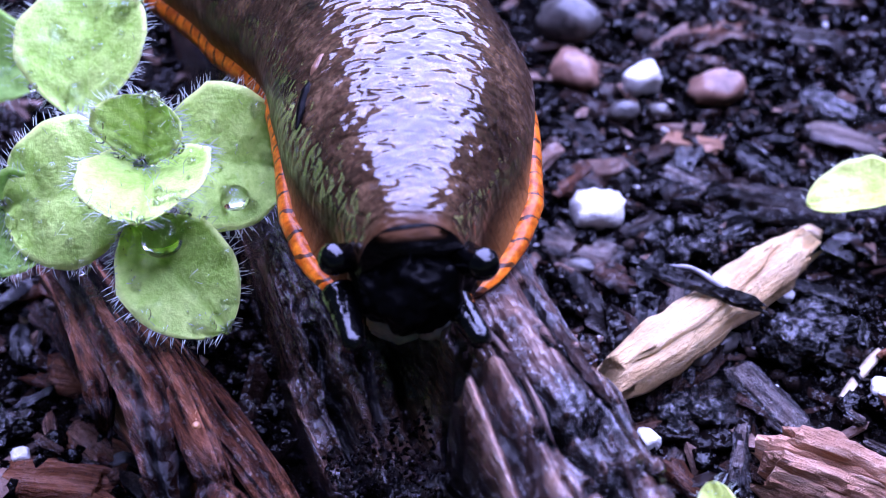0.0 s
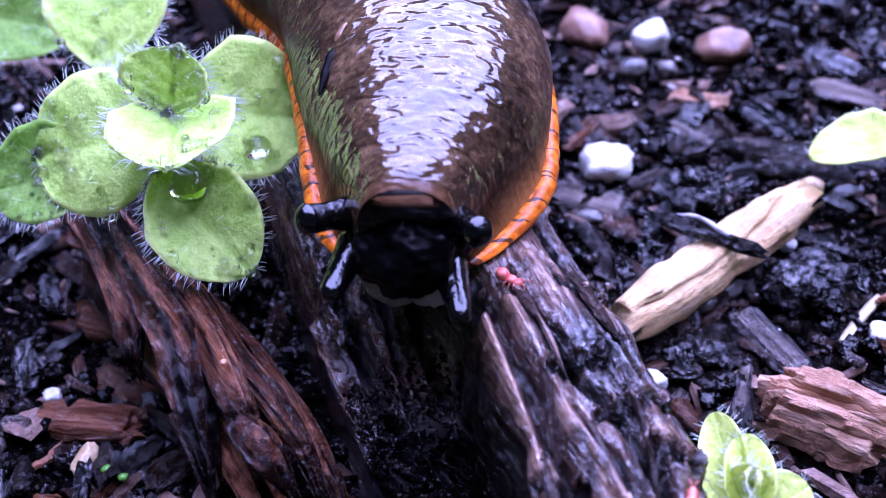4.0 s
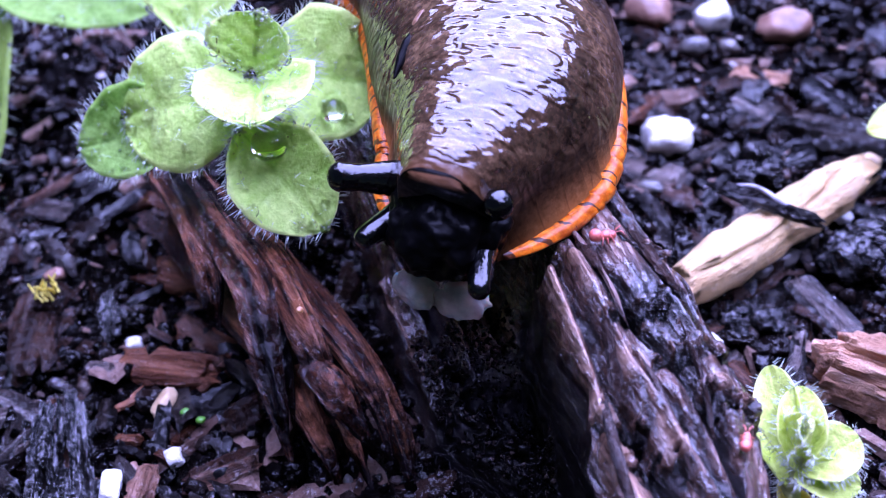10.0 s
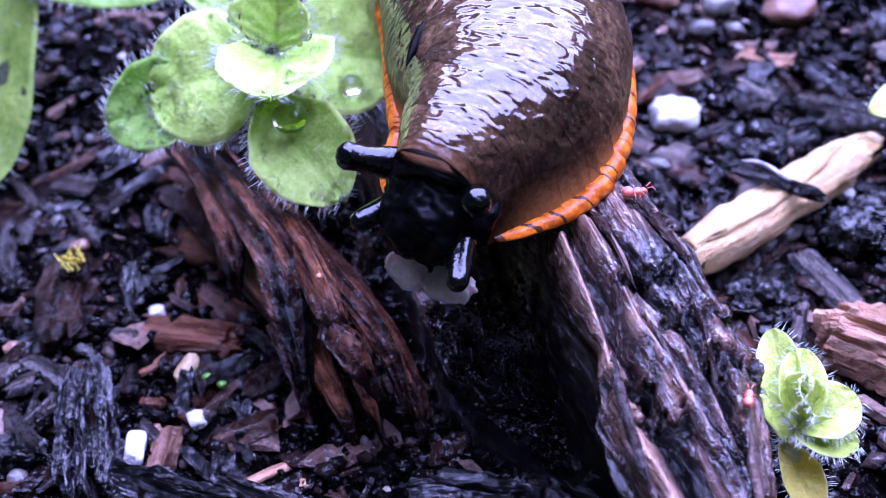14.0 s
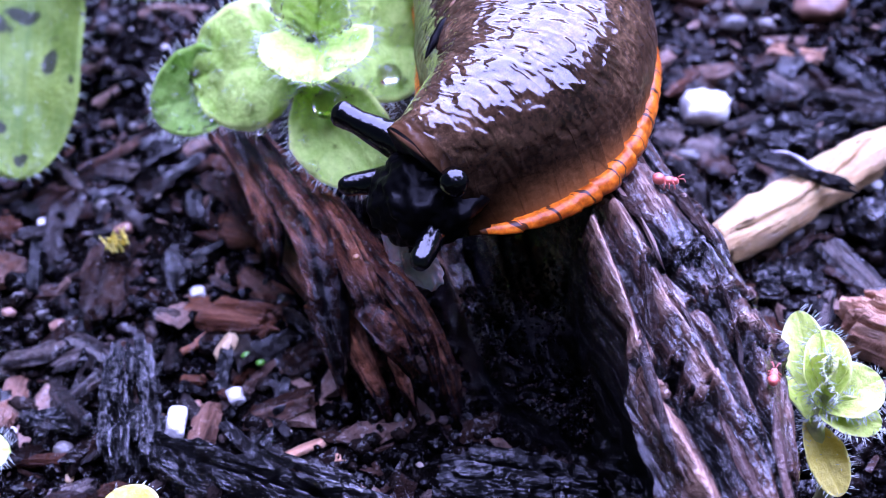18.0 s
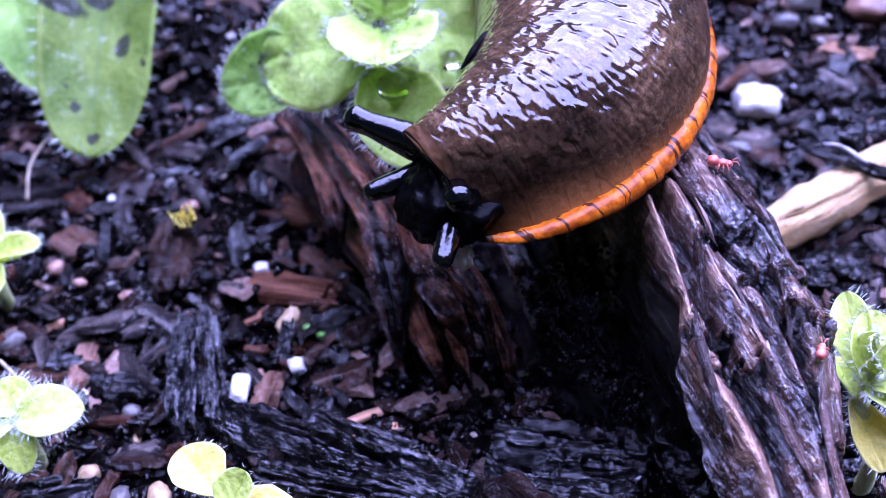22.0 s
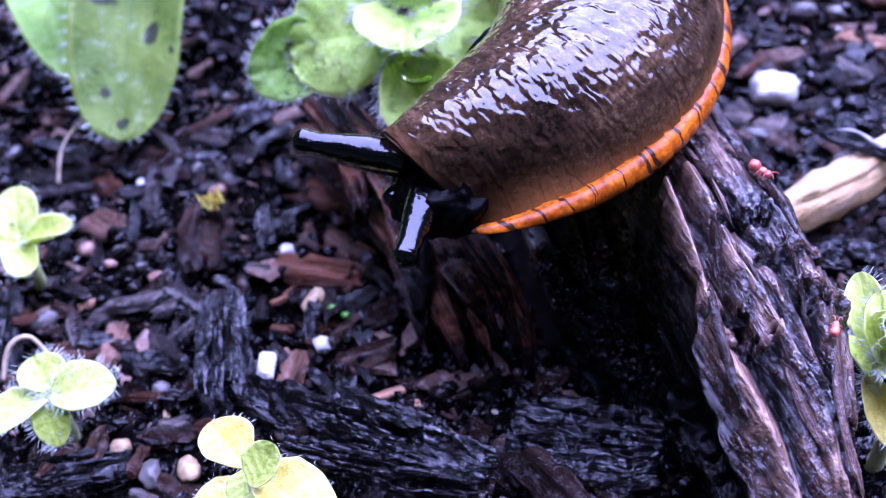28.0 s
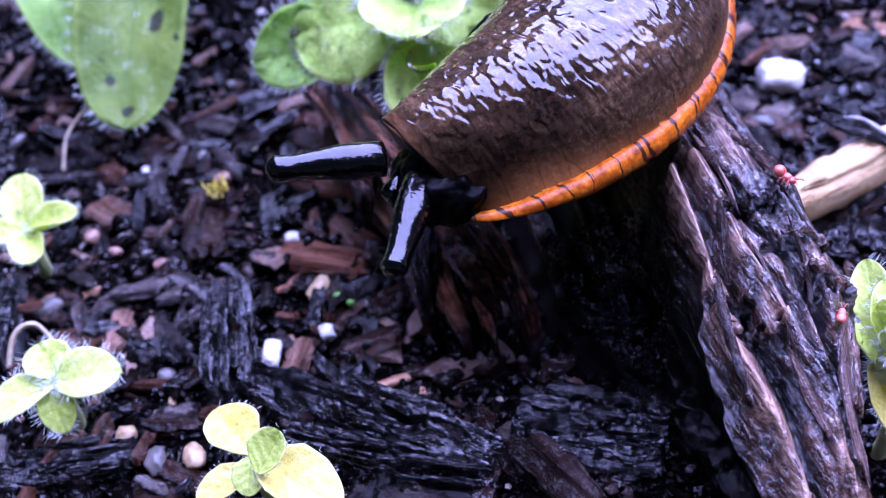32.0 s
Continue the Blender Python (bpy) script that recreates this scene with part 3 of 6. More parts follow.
def build_log():
    rows, cols = 520, 230
    verts, tone = [], []
    for i in range(rows):
        y = -2.95 + 8.5 * (i / (rows - 1)) ** 1.35
        right, ridge, foot, high, shelf = log_edges(y)
        ridge += 0.07 * noise.noise(Vector((y * 2.4, 3.3, 0.7))) + 0.045 * noise.noise(Vector((y * 7.0, 1.3, 5.7)))
        mid = 0.5 * (right + ridge)
        line = [(0.0, foot - 0.10, -0.25), (0.10, foot + 0.02, shelf * 0.6), (0.20, foot + 0.10, shelf * 0.93), (0.36, max(ridge - 0.08, foot + 0.06), shelf + 0.10), (0.46, ridge, high - 0.10),
                (0.54, ridge + 0.12, high), (0.66, mid, high + 0.03), (0.78, right - 0.17, high + 0.01), (0.88, right, high - 0.15), (1.0, right + 0.02, -0.25)]
        ss = [p[0] for p in line]
        xs, zs = np.interp(np.linspace(0, 1, cols), ss, [p[1] for p in line]), np.interp(np.linspace(0, 1, cols), ss, [p[2] for p in line])
        for j in range(cols):
            s = j / (cols - 1)
            x, z = float(xs[j]), float(zs[j])
            # the grain runs slantwise over the ridge and on down its sides
            drop = max(0.0, high - z)
            grain = x + 0.19 * y + (0.8 * drop if s > 0.6 else -0.8 * drop) + 0.03 * fbm((x * 1.5, y * 1.5, 4.0), 2)
            big = noise.noise(Vector((grain * 4.2, y * 0.22, 1.7)))
            mid = noise.noise(Vector((grain * 11, y * 0.40, 5.1)))
            fibre = fbm((grain * 24, y * 0.7, 2.0), 3)
            chunk = fbm((x * 1.6, y * 1.6, z * 1.6), 3)
            pit = fbm((x * 7, y * 7, z * 7 + 4), 3)
            lift = 0.016 * (1 - 2.2 * abs(big)) + 0.012 * (1 - 2 * abs(mid)) + 0.008 * fibre + 0.035 * chunk + 0.014 * pit - 0.02
            shade = 0.42 + 0.10 * big + 0.12 * mid + 0.10 * fibre + 0.25 * chunk + 0.14 * pit
            wx, wy = x + 0.012 * pit + 0.03 * chunk, y + 0.05 * pit
            rag = fbm((x * 16, y * 16, 9.0), 3)
            # splits, breaks and hollows are cut in and their shade painted into the tone
            if y < 0.6 and 0.1 < s < 0.9:
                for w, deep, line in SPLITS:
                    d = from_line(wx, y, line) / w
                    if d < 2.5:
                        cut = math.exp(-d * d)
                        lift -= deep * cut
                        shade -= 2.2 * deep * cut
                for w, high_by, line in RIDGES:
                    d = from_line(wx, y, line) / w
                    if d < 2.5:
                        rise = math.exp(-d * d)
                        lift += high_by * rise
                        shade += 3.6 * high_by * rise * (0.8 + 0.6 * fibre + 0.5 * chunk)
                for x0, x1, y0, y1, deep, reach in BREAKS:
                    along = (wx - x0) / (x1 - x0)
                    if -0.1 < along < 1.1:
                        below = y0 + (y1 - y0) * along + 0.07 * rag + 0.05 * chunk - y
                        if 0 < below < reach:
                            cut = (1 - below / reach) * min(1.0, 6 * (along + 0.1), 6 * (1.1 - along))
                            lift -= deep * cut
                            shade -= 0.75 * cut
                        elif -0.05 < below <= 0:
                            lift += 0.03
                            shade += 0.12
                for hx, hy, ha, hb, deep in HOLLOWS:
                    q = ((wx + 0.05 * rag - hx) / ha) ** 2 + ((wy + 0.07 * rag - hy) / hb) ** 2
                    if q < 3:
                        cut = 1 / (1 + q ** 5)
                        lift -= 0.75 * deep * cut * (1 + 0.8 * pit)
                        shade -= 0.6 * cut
            # the rotted side to the root, with the slug's shade painted in as black
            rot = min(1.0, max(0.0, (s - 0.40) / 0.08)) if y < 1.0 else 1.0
            rot_and_shade = rot + (1 - rot) * min(1.0, max(0.02, (y + 1.02) / 0.4))
            tone.append(rot_and_shade * min(1.0, max(0.0, shade)))
            keep = min(1.0, (s - 0.0) / 0.06, (1 - s) / 0.06)
            out = -1 if s < 0.2 else (1 if s > 0.86 else 0)
            x += out * lift * 0.8 * keep
            z += (lift if out == 0 else lift * 0.4) * keep
            if rot < 1.0:
                z += 0.10 * fbm((x * 5, y * 5, 1.0), 3) * keep * (1 - rot)
            yy = y + (0.25 * mid + 0.3 * big) * max(0, 1 - i / 14)
            verts.append((x, yy, z))
    faces = [(i * cols + j, i * cols + j + 1, (i + 1) * cols + j + 1, (i + 1) * cols + j) for i in range(rows - 1) for j in range(cols - 1)]
    base = len(verts)
    verts += [(v[0], v[1] + 0.12, -0.3) for v in verts[:cols]]
    faces += [(j + 1, j, base + j, base + j + 1) for j in range(cols - 1)]
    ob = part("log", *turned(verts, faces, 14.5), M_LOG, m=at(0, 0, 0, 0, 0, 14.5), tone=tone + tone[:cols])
    tagged(ob, "wet dark rotting log with cracked fibrous grain, lying on soil", "log")


def strand_mesh(points, radii, seed, rings=110, count=40, fray_from=0.86):
    """A split strand of wood through points, ridged along its grain, with a torn, splintered end."""
    verts, tone, last = [], [], None
    rng = random.Random(seed)
    fray = [rng.uniform(-1, 1) for _ in range(count)]
    grooves = [(rng.uniform(0, 6.28), rng.uniform(0.10, 0.22), rng.uniform(0.10, 0.30)) for _ in range(7)]
    for i in range(rings):
        s = i / (rings - 1)
        p = curve_at(points, s)
        d = (curve_at(points, min(1, s + 0.02)) - curve_at(points, max(0, s - 0.02))).normalized()
        side = d.cross(Vector((0, 0, 1))) if last is None else last - d * last.dot(d)
        side.normalize()
        last = side
        other = side.cross(d)
        r = float(np.interp(s, np.linspace(0, 1, len(radii)), radii))
        torn = max(0.0, (s - fray_from) / (1 - fray_from))
        end = min(1.0, max(0.0, (s - 0.58) / 0.22))
        for j in range(count):
            a = 2 * math.pi * j / count
            c, n = math.cos(a), math.sin(a)
            turn = a + 0.35 * math.sin(2.2 * s + seed) + 0.12 * fbm((s * 5, c, seed), 2)
            k = 1 + 0.16 * fbm((c * 1.6 + seed, n * 1.6, s * 1.4), 2) + 0.07 * fbm((c * 5, n * 5 + seed, s * 5), 3)
            # grooves are cut in, and dark paints their shade into the tone
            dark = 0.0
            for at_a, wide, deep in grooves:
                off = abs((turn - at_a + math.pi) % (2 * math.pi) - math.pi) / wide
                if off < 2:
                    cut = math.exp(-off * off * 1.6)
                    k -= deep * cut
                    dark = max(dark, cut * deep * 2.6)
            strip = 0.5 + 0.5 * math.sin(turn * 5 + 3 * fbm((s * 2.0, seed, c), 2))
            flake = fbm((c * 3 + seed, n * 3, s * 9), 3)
            # ragged black patches paint rot and the slug's shade on the broken end
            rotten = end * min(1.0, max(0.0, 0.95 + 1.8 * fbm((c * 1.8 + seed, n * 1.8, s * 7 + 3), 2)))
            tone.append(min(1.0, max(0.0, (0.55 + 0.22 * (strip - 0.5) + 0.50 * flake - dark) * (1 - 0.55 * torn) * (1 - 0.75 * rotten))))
            k *= 1 - 0.5 * torn * max(0.0, fray[j])
            back = d * (0.16 * fray[j] * torn)
            verts.append(tuple(p + side * (r * k * c * 1.12) + other * (r * k * n * 0.88) + back))
    return verts, tube_faces(rings, count), tone


def build_root():
    root = empty("root", at(0.1, -0.2, 0, 0, 0, 26.6))
    tagged(root, "reddish brown split root with frayed fibrous end, half buried", "root")
    strands = (
        # the broad strand, hollowed out below on its outer side
        ([(-0.86, 1.75, 0.42), (-0.48, 1.09, 0.70), (-0.21, 0.46, 0.83), (-0.03, 0.05, 0.89), (0.07, -0.20, 0.89), (0.12, -0.46, 0.82), (0.15, -0.64, 0.66), (0.17, -0.78, 0.40)], (0.12, 0.125, 0.12, 0.135, 0.14, 0.125, 0.11, 0.07), 3, 0.80),
        ([(-0.95, 1.75, 0.40), (-0.56, 0.98, 0.66), (-0.36, 0.45, 0.74), (-0.26, 0.05, 0.74), (-0.25, -0.08, 0.62)], (0.06, 0.08, 0.085, 0.08, 0.045), 7, 0.80),
        # the middle strand and the splintered knob at its end
        ([(-0.66, 1.62, 0.46), (-0.27, 0.85, 0.68), (0.07, 0.23, 0.82), (0.26, -0.25, 0.89), (0.36, -0.55, 0.88), (0.43, -0.74, 0.78), (0.47, -0.86, 0.58)], (0.10, 0.10, 0.095, 0.10, 0.10, 0.085, 0.05), 12, 0.84),
        ([(0.38, -0.72, 0.74), (0.49, -0.90, 0.80), (0.56, -1.01, 0.75), (0.63, -1.09, 0.62)], (0.07, 0.095, 0.095, 0.05), 21, 0.72),
        # the thin strands that split off towards the log
        ([(-0.20, 0.95, 0.56), (0.17, 0.25, 0.74), (0.39, -0.30, 0.81), (0.57, -0.60, 0.79), (0.69, -0.80, 0.70), (0.77, -0.92, 0.52), (0.80, -1.02, 0.30)], (0.07, 0.07, 0.07, 0.072, 0.07, 0.055, 0.03), 27, 0.82),
        ([(0.05, 0.62, 0.44), (0.35, 0.04, 0.58), (0.57, -0.41, 0.62), (0.74, -0.70, 0.54), (0.86, -0.94, 0.34), (0.90, -1.06, 0.08)], (0.08, 0.085, 0.085, 0.08, 0.07, 0.04), 33, 0.84),
        # torn fibres in the dark below the broken end
        ([(0.22, -0.52, 0.48), (0.33, -0.82, 0.34), (0.42, -1.00, 0.20), (0.46, -1.10, 0.02)], (0.09, 0.06, 0.045, 0.02), 39, 0.6),
        ([(0.50, -0.80, 0.50), (0.58, -1.00, 0.36), (0.64, -1.12, 0.14)], (0.05, 0.04, 0.02), 45, 0.6),
        ([(0.02, -0.42, 0.52), (0.10, -0.66, 0.36), (0.16, -0.86, 0.10)], (0.07, 0.05, 0.025), 51, 0.6),
        # the buried core
        ([(-0.60, 1.20, 0.20), (-0.10, 0.30, 0.34), (0.28, -0.40, 0.30), (0.44, -0.82, 0.04)], (0.20, 0.24, 0.20, 0.10), 57, 0.9),
    )
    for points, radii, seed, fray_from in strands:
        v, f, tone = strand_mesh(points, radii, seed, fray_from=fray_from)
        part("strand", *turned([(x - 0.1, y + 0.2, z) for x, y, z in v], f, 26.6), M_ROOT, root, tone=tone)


build_ground()
build_log()
build_root()

# ---- mulch, bark and stones ----
GREY, BROWN, BLACK, REDB, PINK, BARK, PINKBIG, ROOTLET, FLAKE = "grey", "brown", "black", "red", "pink", "bark", "big", "rootlet", "flake"
CHIP_LOOK = {
    GREY: (M_GREY, "wood_chip", "weathered grey wet splinter of mulch on soil"),
    BROWN: (M_BROWN, "wood_chip", "brown wet bark mulch chip lying on soil"),
    BLACK: (M_BLACK, "bark_chip", "black wet charred-looking bark chip on soil"),
    REDB: (M_SPLINT, "wood_splinter", "reddish brown fibrous wood splinter on soil"),
    PINK: (M_PINK, "wood_splinter", "pale pinkish broken wood splinter on soil"),
    BARK: (M_BLACK, "bark_slab", "large black wet bark slab with deep lengthwise grooves"),
    PINKBIG: (M_PINK, "wood_block", "pinkish pale broken wood block with ragged end"),
    FLAKE: (M_FLAKE, "wood_chip", "pinkish brown broken wood chip wedged between bark slabs"),
    ROOTLET: (M_ROOTLET, "rootlet", "thin dry tan rootlet lying on soil"),
}
CHIPS_LEFT = [
    (-3.01, 1.29, -85, 0.97, 0.27, 0.12, GREY),
    (-2.51, 0.71, -129, 0.33, 0.32, 0.10, BROWN),
    (-2.17, 1.08, -171, 0.60, 0.14, 0.12, GREY),
    (-2.27, 0.78, -172, 0.67, 0.11, 0.10, BLACK),
    (-1.64, 0.43, -180, 0.81, 0.34, 0.22, BROWN),
    (-1.31, -0.76, -173, 1.06, 0.42, 0.26, BLACK),
    (-0.67, 0.04, -108, 0.86, 0.19, 0.08, REDB),
    (-0.88, -0.15, -43, 0.38, 0.06, 0.05, REDB),
    (-2.13, -0.23, -62, 0.60, 0.15, 0.10, GREY),
    (-1.68, -0.40, 178, 0.57, 0.12, 0.06, GREY),
    (-2.74, -0.18, -125, 0.44, 0.15, 0.06, BROWN),
    (-2.49, -0.19, -72, 0.25, 0.08, 0.05, PINK),
    (-2.42, -0.65, -76, 0.34, 0.23, 0.08, BROWN),
    (-2.16, -0.60, -1, 0.44, 0.19, 0.07, BROWN),
]
CHIPS_FRONT = [
    (-1.85, -0.57, 16, 0.35, 0.13, 0.06, GREY),
    (-1.81, -0.81, -99, 0.51, 0.17, 0.12, BLACK),
    (-3.02, -0.51, -170, 0.98, 0.26, 0.20, BLACK),
    (-1.78, -1.12, -91, 0.49, 0.10, 0.07, REDB),
    (-2.30, -1.81, -79, 1.01, 0.33, 0.18, BLACK),
    (-1.62, -2.03, -86, 0.31, 0.27, 0.06, BROWN),
    (-1.61, -1.42, -73, 0.30, 0.21, 0.08, GREY),
    (-0.79, -0.96, -6, 0.36, 0.18, 0.08, BROWN),
    (-0.27, -0.75, -156, 0.35, 0.08, 0.08, GREY),
    (-0.43, -1.05, -180, 0.36, 0.11, 0.10, GREY),
    (-0.12, -1.19, -70, 0.45, 0.07, 0.05, PINK),
    (0.00, -1.33, -78, 0.29, 0.08, 0.05, PINK),
    (-0.22, -1.60, -114, 1.86, 0.32, 0.36, BARK),
    (-0.12, -1.92, -105, 1.36, 0.26, 0.24, BLACK),
]
CHIPS_FAR = [
    (0.01, -2.12, -109, 1.07, 0.34, 0.10, GREY),
    (1.00, -2.17, 39, 0.77, 0.30, 0.30, FLAKE),
    (1.23, -1.77, -103, 1.02, 0.60, 0.26, BARK),
    (1.66, -1.41, 139, 0.28, 0.09, 0.07, GREY),
    (-0.49, 0.84, -113, 0.67, 0.37, 0.15, REDB),
    (-2.10, 1.45, -112, 0.54, 0.36, 0.08, BROWN),
    (-3.30, 2.06, -32, 0.49, 0.15, 0.06, REDB),
    (-0.32, -0.04, -75, 0.35, 0.15, 0.06, BROWN),
    (-0.70, 0.81, -121, 0.69, 0.12, 0.05, REDB),
    (3.92, -0.76, -126, 0.89, 0.49, 0.35, PINKBIG),
    (3.79, -0.08, -157, 0.65, 0.22, 0.16, GREY),
    (4.67, 1.63, -109, 1.31, 0.29, 0.18, GREY),
    (3.83, 0.68, 179, 0.61, 0.10, 0.08, GREY),
    (3.27, 2.67, -162, 0.93, 0.21, 0.08, GREY),
]
CHIPS_WIDE = [
    (3.50, -0.49, 167, 0.49, 0.10, 0.10, GREY),
    (3.88, 1.57, -81, 0.67, 0.26, 0.16, BLACK),
    (3.75, 2.50, -74, 0.55, 0.16, 0.08, BROWN),
    (3.88, 2.10, -72, 0.41, 0.18, 0.06, GREY),
    (4.22, 2.55, -70, 0.35, 0.14, 0.06, BROWN),
    (2.95, 0.72, 39, 0.38, 0.17, 0.10, GREY),
    (2.88, 1.00, -168, 0.52, 0.14, 0.10, GREY),
    (5.22, 2.42, -123, 0.57, 0.22, 0.10, GREY),
    (4.45, 0.06, -48, 0.67, 0.07, 0.05, ROOTLET),
    (3.44, 0.11, -63, 0.49, 0.14, 0.08, GREY),
    (3.38, 1.25, -46, 0.36, 0.13, 0.10, BLACK),
    (4.42, 0.82, -129, 0.44, 0.14, 0.10, BLACK),
    (3.05, 2.22, -142, 0.39, 0.16, 0.08, GREY),
    (5.30, 3.86, -122, 0.73, 0.25, 0.10, GREY),
    (4.63, 4.04, -71, 0.72, 0.24, 0.08, BROWN),
    (-0.70, 0.01, -106, 0.70, 0.29, 0.12, REDB),
    (-0.43, 0.21, -142, 0.57, 0.20, 0.10, BROWN),
    (3.29, 2.62, -162, 1.17, 0.19, 0.10, GREY),
    (2.93, 1.52, -118, 0.52, 0.33, 0.10, GREY),
    (4.04, 2.54, -118, 0.42, 0.19, 0.10, PINK),
    (3.19, 2.27, -144, 0.34, 0.15, 0.08, BROWN),
    (3.57, 2.50, -74, 0.29, 0.10, 0.05, REDB),
    (3.88, 2.18, -133, 0.34, 0.26, 0.10, GREY),
    (4.53, 2.21, -144, 0.54, 0.23, 0.12, BLACK),
    (3.79, -0.05, -153, 0.56, 0.18, 0.12, BROWN),
    (3.52, -0.40, -24, 0.43, 0.10, 0.10, GREY),
    (5.25, 2.77, -149, 0.52, 0.25, 0.14, BLACK),
    (3.40, 3.65, -73, 0.39, 0.20, 0.08, BROWN),
    (3.24, 0.40, -149, 0.35, 0.14, 0.10, GREY),
    (-1.58, 0.48, -49, 0.43, 0.16, 0.08, BROWN),
    (-1.61, -0.22, -125, 0.52, 0.14, 0.10, GREY),
    (-0.47, 0.29, -123, 0.44, 0.20, 0.08, REDB),
]


def bark_mesh(length, width, thick, seed, cleft=False):
    """A slab of wet bark along y with lengthwise fissures in its top; its underside at z = 0."""
    ny, nx = 96, 34
    verts, faces = [], []
    rng = random.Random(seed)
    lines = [(rng.uniform(-0.36, 0.36), rng.uniform(0.03, 0.06), rng.uniform(0.4, 0.8), rng.uniform(0, 9)) for _ in range(max(3, round(width / 0.09)))]
    if cleft:
        lines += [(-0.12, 0.10, 1.3, 1.2), (0.42, 0.05, 0.9, 2.0)]
    for i in range(ny):
        s = i / (ny - 1)
        end = min(s, 1 - s)
        wide = width / 2 * (0.74 + 0.26 * min(1, end / 0.18)) * (1 + 0.10 * fbm((s * 3, seed, 1), 3) + 0.03 * fbm((s * 16, seed, 3), 2))
        for j in range(nx):
            u = 2 * j / (nx - 1) - 1
            x = u * wide + 0.05 * width * fbm((s * 1.6, seed, 5), 2)
            y = (s - 0.5) * length + 0.05 * length * fbm((u * 2.6, seed, round(s)), 3) * max(0.0, 1 - end / 0.12)
            ridge = 1 - abs(fbm((u * width * 7 + seed, s * length * 0.7, 2), 3)) * 2.4
            z = 0.56 + 0.42 * ridge + 0.16 * fbm((x * 9, y * 4, seed), 3) + 0.08 * fbm((x * 24, y * 16, seed), 2)
            for at_u, w, deep, ph in lines:
                off = abs(u - at_u - 0.10 * math.sin(s * 3 + ph) - 0.05 * fbm((s * 8, ph, 0), 2)) / w
                if off < 2:
                    z -= deep * math.exp(-off * off) * min(1, 3 * abs(math.sin(s * 2.5 + ph)))
            z *= (1 - abs(u) ** 7) * min(1.0, end / 0.02 + 0.25)
            verts.append((x, y, thick * max(0.0, z)))
    for i in range(ny - 1):
        for j in range(nx - 1):
            a = i * nx + j
            faces.append((a, a + 1, a + nx + 1, a + nx))
    rim = [j for j in range(nx)] + [i * nx + nx - 1 for i in range(1, ny)] + [(ny - 1) * nx + j for j in range(nx - 2, -1, -1)] + [i * nx for i in range(ny - 2, 0, -1)]
    base = len(verts)
    verts += [(verts[k][0] * 0.96, verts[k][1] * 0.98, -0.04) for k in rim]
    for k in range(len(rim)):
        q = (k + 1) % len(rim)
        faces.append((rim[q], rim[k], base + k, base + q))
    faces.append(tuple(base + k for k in reversed(range(len(rim)))))
    return verts, faces


def build_chips():
    for n, (x, y, turn, length, width, thick, look_name) in enumerate(CHIPS_LEFT + CHIPS_FRONT + CHIPS_FAR + CHIPS_WIDE):
        material, name, label = CHIP_LOOK[look_name]
        rng = random.Random(100 + n)
        m = at(x, y, max(ground_z(x, y), -0.06) - 0.02, rng.uniform(-4, 4), rng.uniform(-6, 6), turn)
        if look_name in (BLACK, BARK) and length > 0.45:
            v, f = bark_mesh(length, width, thick, 300 + n, look_name == BARK)
            ob = part(name, v, f, material, m=m)
            # loose flakes lift off the large pieces
            for k in range(4 if length > 0.85 else 0):
                v, f = chip_mesh(length * rng.uniform(0.15, 0.4), width * rng.uniform(0.10, 0.2), thick * 0.3, 5200 + 10 * n + k, 22, 10, 0.25, 0.6, rng.uniform(-0.03, 0.03))
                part("bark_flake", v, f, material, ob, m=at(rng.uniform(-0.36, 0.36) * width, rng.uniform(-0.28, 0.28) * length, thick * 0.78, 0, rng.uniform(-14, 14), rng.uniform(-4, 4)), smooth=False)
        elif length < 0.85 or look_name == ROOTLET:
            v, f = chip_mesh(length, width, thick, 300 + n, 20 if length < 0.85 else 60, 14 if length < 0.85 else 30, 0.15, 0.3, rng.uniform(-0.03, 0.03))
            ob = part(name, v, f, material, m=m, smooth=False)
        else:
            # a large piece has split along its grain into strips of uneven height
            ob = empty(name, m)
            strips = max(3, round(width / 0.13))
            cut = sorted([-0.5] + [(k + rng.uniform(-0.3, 0.3)) / strips - 0.5 for k in range(1, strips)] + [0.5])
            for k in range(strips):
                wide = (cut[k + 1] - cut[k]) * width
                bow = 1 - 0.45 * (abs(cut[k + 1] + cut[k])) ** 2
                v, f = chip_mesh(length * rng.uniform(0.8, 1.0) * bow, wide * 1.06, thick * rng.uniform(0.62, 1.08), 700 + 10 * n + k, 46, 14, 0.20, 0.25, rng.uniform(-0.02, 0.02))
                part("wood_strip", v, f, material, ob, m=at((cut[k] + cut[k + 1]) / 2 * width, rng.uniform(-0.05, 0.05) * length, 0, 0, rng.uniform(-9, 9), rng.uniform(-1.5, 1.5)), smooth=False)
        tagged(ob, label, "wood chip", "mulch chips on the soil")


